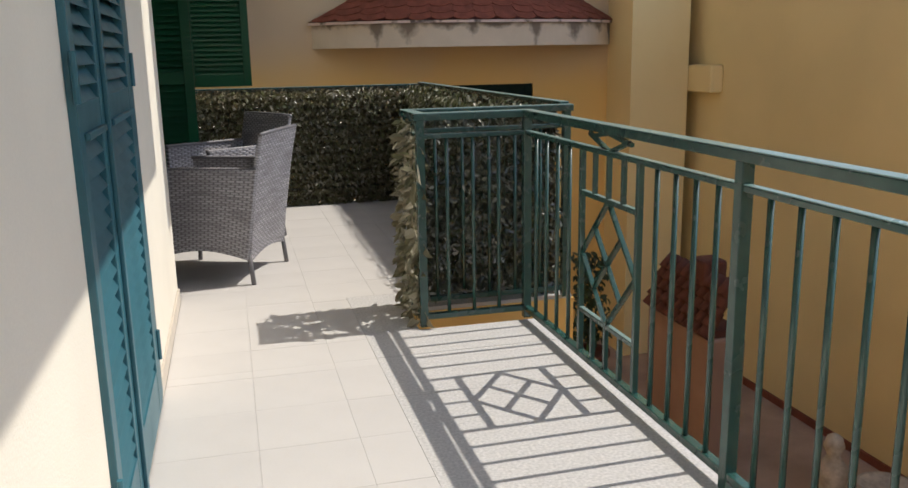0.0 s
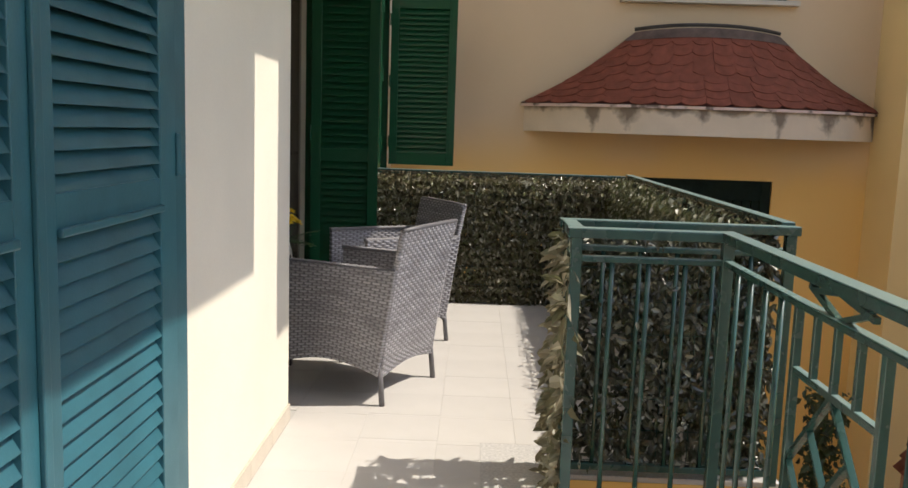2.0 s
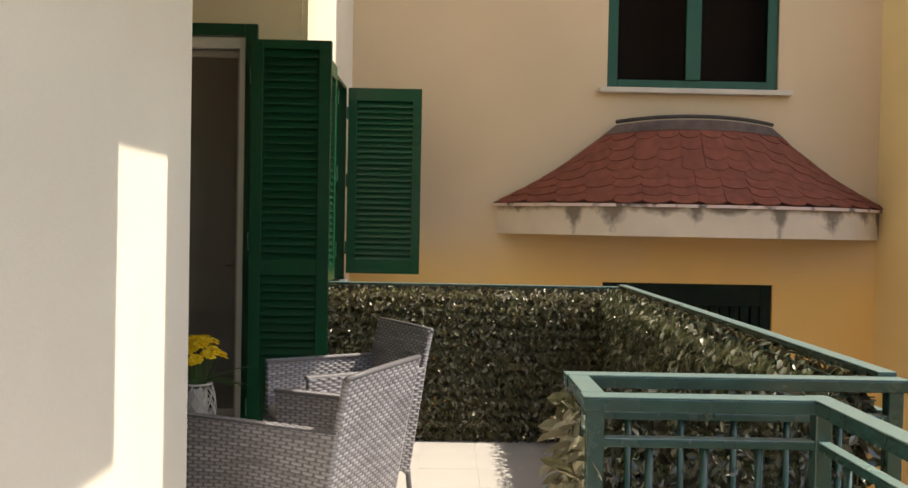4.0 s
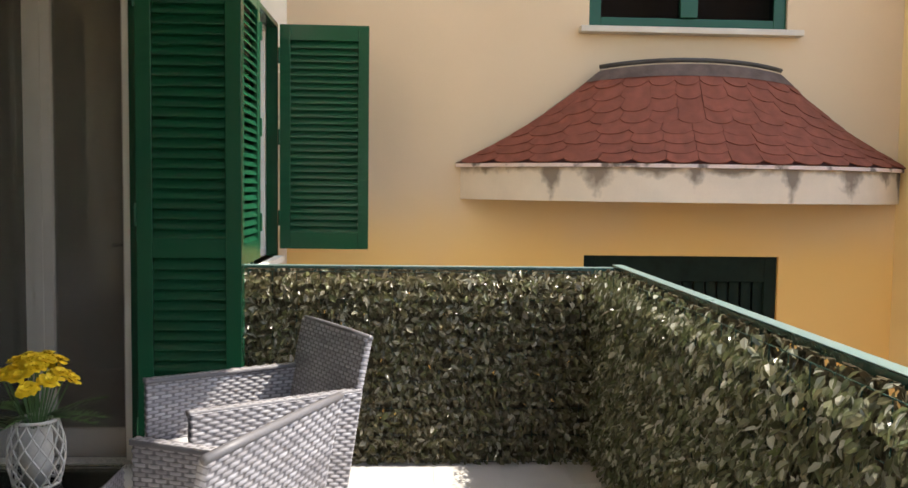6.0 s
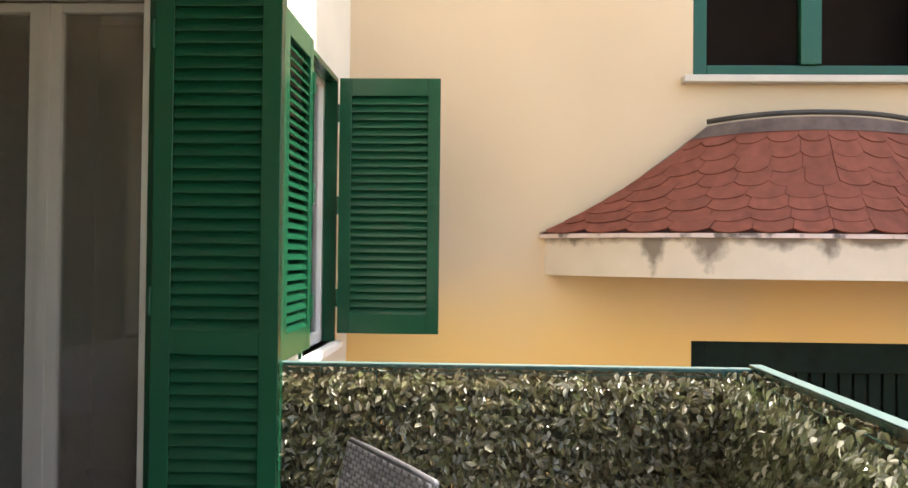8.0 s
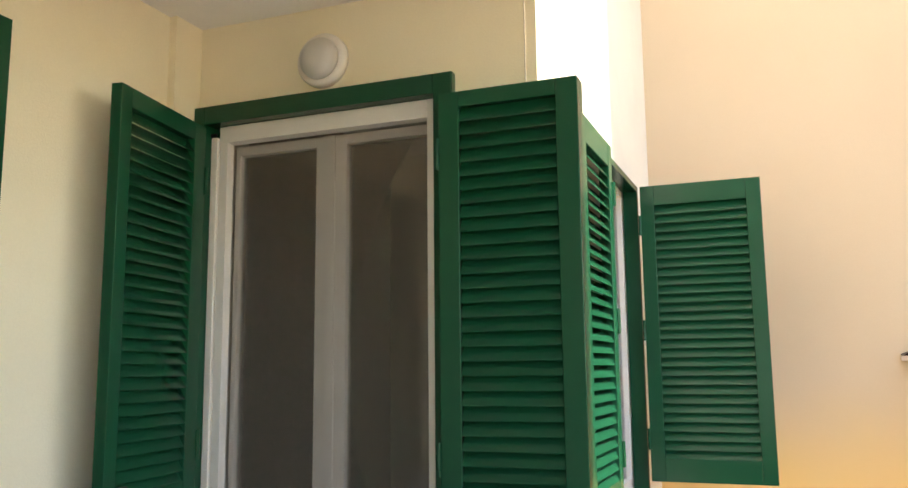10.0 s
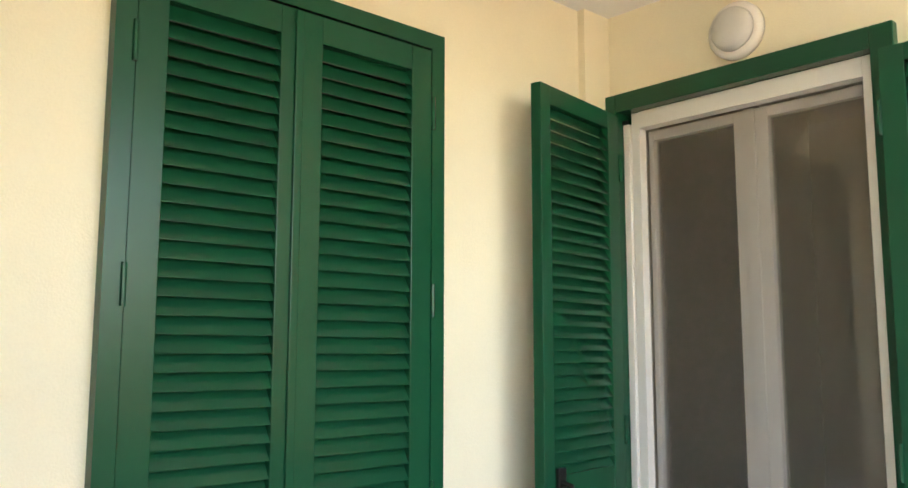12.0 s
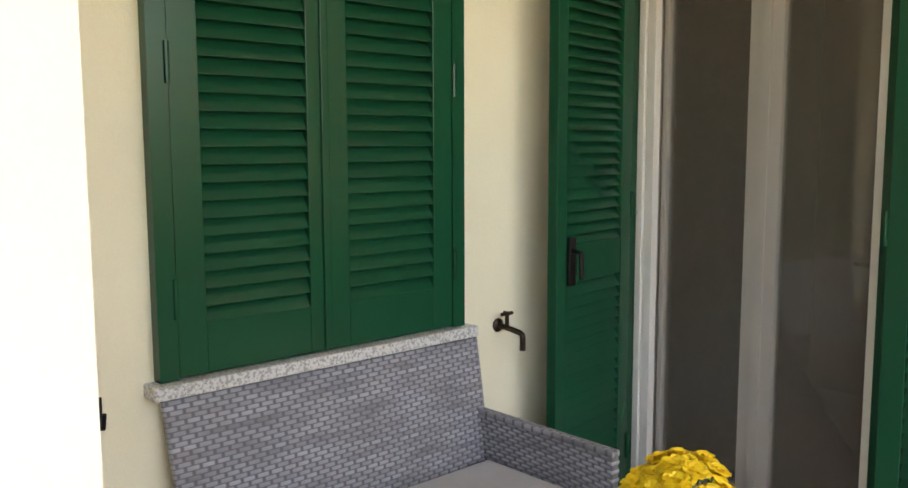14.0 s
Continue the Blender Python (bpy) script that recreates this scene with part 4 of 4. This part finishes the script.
for sx in (-1, 1):
    for sy in (-1, 1):
        part("leg", boxes((sx * 0.20 - 0.02, sx * 0.20 + 0.02, sy * 0.36 - 0.02, sy * 0.36 + 0.02, 0, 0.34), bevel=0.004), WICKER, tb)
for s in (-1, 1):
    woven("side_panel", lambda u, v, s=s: (Vector((s * 0.22, -0.38 + u, 0.22 + v)), Vector((s, 0, 0))), 0.76, 0.14, tb)
    woven("end_panel", lambda u, v, s=s: (Vector((-0.22 + u, s * 0.38, 0.22 + v)), Vector((0, s, 0))), 0.44, 0.14, tb)
part("tabletop", boxes((-0.22, 0.22, -0.38, 0.38, 0.345, 0.362), bevel=0.003), WICKER, tb)
part("glass_top", boxes((-0.235, 0.235, -0.395, 0.395, 0.3625, 0.3685), bevel=0.002), GLASS, tb, "clear glass sheet")

VX, VY, VZ = -0.12, 6.30, 0.369
vase = thing("flower_vase", "whitewashed lattice cane vase on the low table", "vase", m=pose(VX, VY, VZ))


def belly(s):
    return 0.062 + 0.03 * math.sin(math.pi * (0.1 + 0.8 * s))


for k in range(12):
    for way in (-1, 1):
        part("cane", tube(bmesh.new(), [(belly(i / 10) * math.cos(k * math.tau / 12 + way * i * 0.16), belly(i / 10) * math.sin(k * math.tau / 12 + way * i * 0.16), 0.22 * i / 10) for i in range(11)], 0.0035, 5), POTWHITE, vase, smooth=True)
for z in (0.003, 0.222):
    part("hoop", tube(bmesh.new(), [(belly(z / 0.22) * math.cos(a * math.tau / 24), belly(z / 0.22) * math.sin(a * math.tau / 24), z + 0.002) for a in range(25)], 0.006, 6), POTWHITE, vase, smooth=True)
part("liner", lathe(bmesh.new(), [(0.04, 0.004), (0.055, 0.10), (0.05, 0.20)], 16), POTWHITE, vase, smooth=True)

bunch = thing("flower_bunch", "bunch of yellow chrysanthemums with green leaves", "flowers", m=pose(VX, VY, VZ + 0.18))


def bloom(seed):
    rng = random.Random(seed)
    bm = bmesh.new()
    for ring, (n, tilt, ln) in enumerate(((9, 14, 0.038), (9, 34, 0.035), (7, 56, 0.029), (5, 76, 0.022))):
        for i in range(n):
            a = (i + 0.5 * (ring % 2)) * math.tau / n + rng.uniform(-0.12, 0.12)
            t = radians(tilt + rng.uniform(-9, 9))
            mt = Matrix.Rotation(a, 3, "Z") @ Matrix.Rotation(-t, 3, "Y")
            q = [bm.verts.new(mt @ Vector(p)) for p in ((0.003, -0.003, 0), (ln * 0.6, -0.014, 0.007), (ln * 1.02, -0.009, rng.uniform(-0.006, 0.006)), (ln * 1.06, 0, rng.uniform(-0.007, 0.003)), (ln * 1.02, 0.009, rng.uniform(-0.006, 0.006)), (ln * 0.6, 0.014, 0.007), (0.003, 0.003, 0))]
            bm.faces.new(q)
    return mesh_of("flower_head", bm, PETAL)


blooms = [bloom(i) for i in range(3)]
rb = random.Random(5)
for i in range(24):
    a, r = i * 2.4, 0.115 * math.sqrt((i + 0.5) / 24)
    p = Vector((r * math.cos(a), r * math.sin(a), 0.24 - 5.0 * r * r + rb.uniform(-0.015, 0.02)))
    st = part("stem", tube(bmesh.new(), [(p.x * 0.2, p.y * 0.2, 0.0), (p.x * 0.7, p.y * 0.7, p.z * 0.6), tuple(p)], 0.0025, 5), STEM, bunch)
    part("flower_head", blooms[i % 3], PETAL, st, at=Matrix.Translation(p) @ p.normalized().to_track_quat("Z", "Y").to_matrix().to_4x4())
for i in range(16):
    a = i * 2.1
    ln = rb.uniform(0.09, 0.19) * (1.25 if i % 5 == 0 else 1)
    d = Vector((math.cos(a), math.sin(a), rb.uniform(-0.1, 0.45)))
    bm = bmesh.new()
    base = Vector((0.03 * math.cos(a), 0.03 * math.sin(a), 0.06))
    for j in range(7):
        c = base + d * ln * (j / 6) + Vector((0, 0, -0.03 * (j / 6) ** 2))
        s = d.cross(Vector((0, 0, 1))).normalized() * 0.034 * math.sin(math.pi * (0.12 + 0.85 * j / 6))
        for w in (-1, 1):
            q = [bm.verts.new(p) for p in (c, c + s * w * 0.5 + d * 0.006, c + s * w + d * 0.02, c + d * 0.02)]
            bm.faces.new(q)
    part("leaf", bm, STEM, bunch)

for a, rise, ln in ((-0.5, 0.25, 0.26), (-0.15, 0.55, 0.24), (0.5, 0.1, 0.20), (-1.6, 0.35, 0.20), (2.6, 0.3, 0.20)):
    bm = bmesh.new()
    d = Vector((math.cos(a), math.sin(a), rise))
    way = Vector((-math.sin(a), math.cos(a), 0.0))
    tip = [Vector((0.02 * math.cos(a), 0.02 * math.sin(a), 0.05)) + d * ln * (j / 14) - Vector((0, 0, 0.05 * (j / 14) ** 2)) for j in range(15)]
    tube(bm, tip, 0.002, 4)
    for j, p in enumerate(tip[3:]):
        w = 0.055 * math.sin(math.pi * (0.15 + 0.8 * j / 12))
        for side in (-1, 1):
            e = p + way * side * w + d * 0.03
            bm.faces.new([bm.verts.new(q) for q in (p, (p + e) / 2 + d * 0.006, e, (p + e) / 2 - d * 0.006)])
    part("frond", bm, STEM, bunch, "feathery green frond")

# ---- small fixtures ----
lamp = thing("wall_lamp", "round white bulkhead lamp over the glazed door", "lamp", m=pose(-0.687, DOOR_Y, 2.745, 90))
part("base_ring", lathe(bmesh.new(), [(0.108, 0.0), (0.108, 0.022), (0.098, 0.034), (0.084, 0.036)], 32), WHITE, lamp, "white plastic ring", smooth=True)
part("diffuser", lathe(bmesh.new(), [(0.083, 0.034), (0.082, 0.050), (0.068, 0.070), (0.040, 0.083), (0.01, 0.087)], 32), LAMPGLASS, lamp, "frosted glass dome", smooth=True)

tap = thing("garden_tap", "dark bronze garden tap on the plaster wall", "tap", m=pose(WALL_B, 6.90, 0.85))
part("body", tube(bmesh.new(), [(0, 0, 0), (0.05, 0, -0.003), (0.115, 0, -0.012), (0.127, 0, -0.018), (0.13, 0, -0.03), (0.13, 0, -0.075)], 0.011, 10), BRONZE, tap, smooth=True)
part("flange", lathe(bmesh.new(), [(0.026, 0), (0.026, 0.006), (0.015, 0.012)], 16), BRONZE, tap, at=pose(0, 0, 0, 0, 90, 0))
part("valve_stem", tube(bmesh.new(), [(0.05, 0, 0), (0.05, 0, 0.045)], 0.008), BRONZE, tap)
part("tap_handle", tube(tube(bmesh.new(), [(0.05, -0.028, 0.05), (0.05, 0.028, 0.05)], 0.007), [(0.035, 0, 0.052), (0.065, 0, 0.052)], 0.007), BRONZE, tap)
hook = thing("wall_hook", "small dark iron hook on the plaster wall", "hook", m=pose(WALL_B, 5.42, 0.78))
part("plate", boxes((0, 0.006, -0.015, 0.015, 0, 0.09), bevel=0.002), IRON, hook)
part("arm", tube(bmesh.new(), [(0.004, 0, 0.03), (0.05, 0, 0.02), (0.06, 0, 0.06)], 0.006), IRON, hook)

# room behind the glazed door
cur = thing("curtain", "dull grey curtain behind the door glass", "curtain", m=pose(-1.5, 8.35, 0))
bm = bmesh.new()
cols = [[bm.verts.new((i * 0.016, 0.03 * math.sin(i * 0.9) + 0.012 * math.sin(i * 2.3), z)) for z in (0.04, 1.4, 2.6)] for i in range(32)]
for a, b in zip(cols, cols[1:]):
    for j in range(2):
        bm.faces.new((a[j], b[j], b[j + 1], a[j + 1]))
bmesh.ops.solidify(bm, geom=bm.faces[:], thickness=0.004)
part("cloth", bm, CURTAIN, cur, smooth=True)
part("curtain_rod", tube(bmesh.new(), [(-0.08, 0, 2.62), (1.3, 0, 2.62)], 0.012), LEAD, cur)

# ---- yard below ----
oven = thing("garden_oven", "pink rendered garden oven with a terracotta tiled hood", "oven", m=pose(4.28, 6.25, GROUND))
part("body", boxes((0, 0.34, 0, 1.1, 0, 1.35), bevel=0.03), PINK, oven)
part("corner_pier", boxes((-0.02, 0.24, -0.02, 0.24, 0, 1.36), bevel=0.02), PINK, oven)
part("hood", boxes((0.02, 0.32, 0.05, 1.05, 1.34, 1.42)), TERRACOTTA, oven)
for j in range(5):
    for i in range(9):
        b = bmesh.new()
        z0, x0 = 1.38 + 0.085 * j, -0.04 + 0.04 * j
        tube(b, [(x0, 0.06 + i * 0.12, z0), (x0 + 0.10, 0.06 + i * 0.12, z0 + 0.12)], 0.1, 8, radii=[0.066, 0.054])
        part("roof_tile", b, TERRACOTTA, oven, smooth=True)
part("chimney", boxes((0.10, 0.32, 0.30, 0.55, 1.5, 1.95), bevel=0.03), TERRACOTTA, oven)
figure = bmesh.new()
lathe(figure, [(0.14, 0), (0.15, 0.05), (0.09, 0.12), (0.12, 0.25), (0.13, 0.34), (0.07, 0.42), (0.05, 0.46), (0.085, 0.54), (0.06, 0.62), (0.01, 0.65)], 16)
fig = tagged(new("garden_statue", mesh_of("garden_statue", figure, STONE, True)), "weathered pale stone garden statue on the paving", "statue")
fig.matrix_basis = pose(5.15, 5.75, GROUND)
bowl = tagged(new("stone_bowl", mesh_of("stone_bowl", lathe(bmesh.new(), [(0.10, 0), (0.11, 0.05), (0.07, 0.12), (0.2, 0.27), (0.24, 0.36), (0.21, 0.36), (0.05, 0.28)], 20), STONE, True)), "pale stone bowl on the paving", "planter")
bowl.matrix_basis = pose(5.35, 5.35, GROUND)
bush = thing("potted_shrub", "dark narrow shrub in a terracotta pot", "shrub", m=pose(4.3, 8.75, GROUND))
part("pot", lathe(bmesh.new(), [(0.16, 0), (0.22, 0.36), (0.245, 0.37), (0.245, 0.42), (0.2, 0.42), (0.19, 0.38)], 20), TERRACOTTA, bush, smooth=True)
part("trunk", tube(bmesh.new(), [(0, 0, 0.36), (0.02, 0.01, 0.8), (0.0, 0.0, 1.4)], 0.02, 6, radii=[0.025, 0.018, 0.008]), STEM, bush)
for k in range(5):
    fo = part("limb", tube(bmesh.new(), [(0, 0, 0.6 + 0.15 * k), (0.12 * math.cos(k * 2), 0.12 * math.sin(k * 2), 0.8 + 0.16 * k)], 0.008, 5), STEM, bush)
tagged(part("crown", leaves(77, 520, 0.36, 0.36, 1.55, 0.085, PLANTLEAF, "crown", 0.5), None, bush, at=pose(-0.18, 0.18, 0)), kind="stuff")
ledge = structure("trim_ledge", boxes((5.84, RIGHT_X, 9.02, 9.55, 0.76, 1.07), bevel=0.02), TANWALL, "short plaster ledge on the neighbour wall")

# ---- paving pieces ----
floor = bpy.data.objects["floor"]


def lay(x0, x1, y0, y1, w, d, mat, name, ox=0.0, oy=0.0, gap=0.0007):
    """Slabs of w by d over a field, cut at its edges, alike ones on one mesh."""
    cache = {}
    ys = [y0] + [y for y in (oy + k * d for k in range(-60, 90)) if y0 + 0.02 < y < y1 - 0.02] + [y1]
    xs = [x0] + [x for x in (ox + k * w for k in range(-60, 90)) if x0 + 0.02 < x < x1 - 0.02] + [x1]
    for ya, yb in zip(ys, ys[1:]):
        for xa, xb in zip(xs, xs[1:]):
            key = (round(xb - xa, 3), round(yb - ya, 3))
            if key not in cache:
                bm = boxes((gap / 2, key[0] - gap / 2, gap / 2, key[1] - gap / 2, -0.011, 0))
                bmesh.ops.bevel(bm, geom=[e for e in bm.edges if all(v.co.z > -0.001 for v in e.verts)], offset=0.0004, segments=1, affect="EDGES")
                cache[key] = mesh_of(name, bm, mat)
            part(name, cache[key], mat, floor, at=pose(xa, ya, random.uniform(-0.0004, 0.0004)))


lay(WALL_A + 0.012, 1.12, -2.99, 3.74, 0.333, 0.333, TILE, "tile", ox=0.272)
lay(WALL_A + 0.012, 1.12, 3.74, 4.70, 0.333, 0.333, TILE, "tile", ox=0.272)
lay(-1.29, 2.26, 5.02, 7.60, 0.333, 0.333, TILE, "tile", ox=0.272)
lay(WALL_A + 0.012, 2.26, 4.70, 5.02, 0.333, 0.333, TILE, "tile", ox=0.272)
lay(1.12, 1.960, -2.99, 3.74, 0.88, 1.1, FLOORSTONE, "granite_slab", ox=1.12, gap=0.002)
lay(1.12, 1.960, 3.74, 4.06, 0.88, 0.32, FLOORSTONE, "granite_slab", ox=1.12, gap=0.002)
lay(1.12, 1.378, 4.06, 4.40, 0.26, 0.34, FLOORSTONE, "granite_slab", ox=1.12, gap=0.002)
lay(1.12, 2.26, 4.40, 4.70, 1.14, 0.3, FLOORSTONE, "granite_slab", ox=1.12, gap=0.002)
base = structure("baseboard", boxes((WALL_B, WALL_B + 0.01, CORNER + 0.02, 7.44, 0, 0.07)), SKIRT, "tile skirting")
for x, y0, y1 in ((WALL_A, -2.9, 2.28), (WALL_A, 3.55, CORNER)):
    n = max(1, round((y1 - y0) / 0.333))
    sk = mesh_of("skirting_tile", boxes((0, 0.010, 0.001, (y1 - y0) / n - 0.001, 0.0, 0.075), bevel=0.002), SKIRT)
    for i in range(n):
        part("skirting_tile", sk, SKIRT, base, at=pose(x + 0.0005, y0 + (y1 - y0) * i / n, 0.0005))
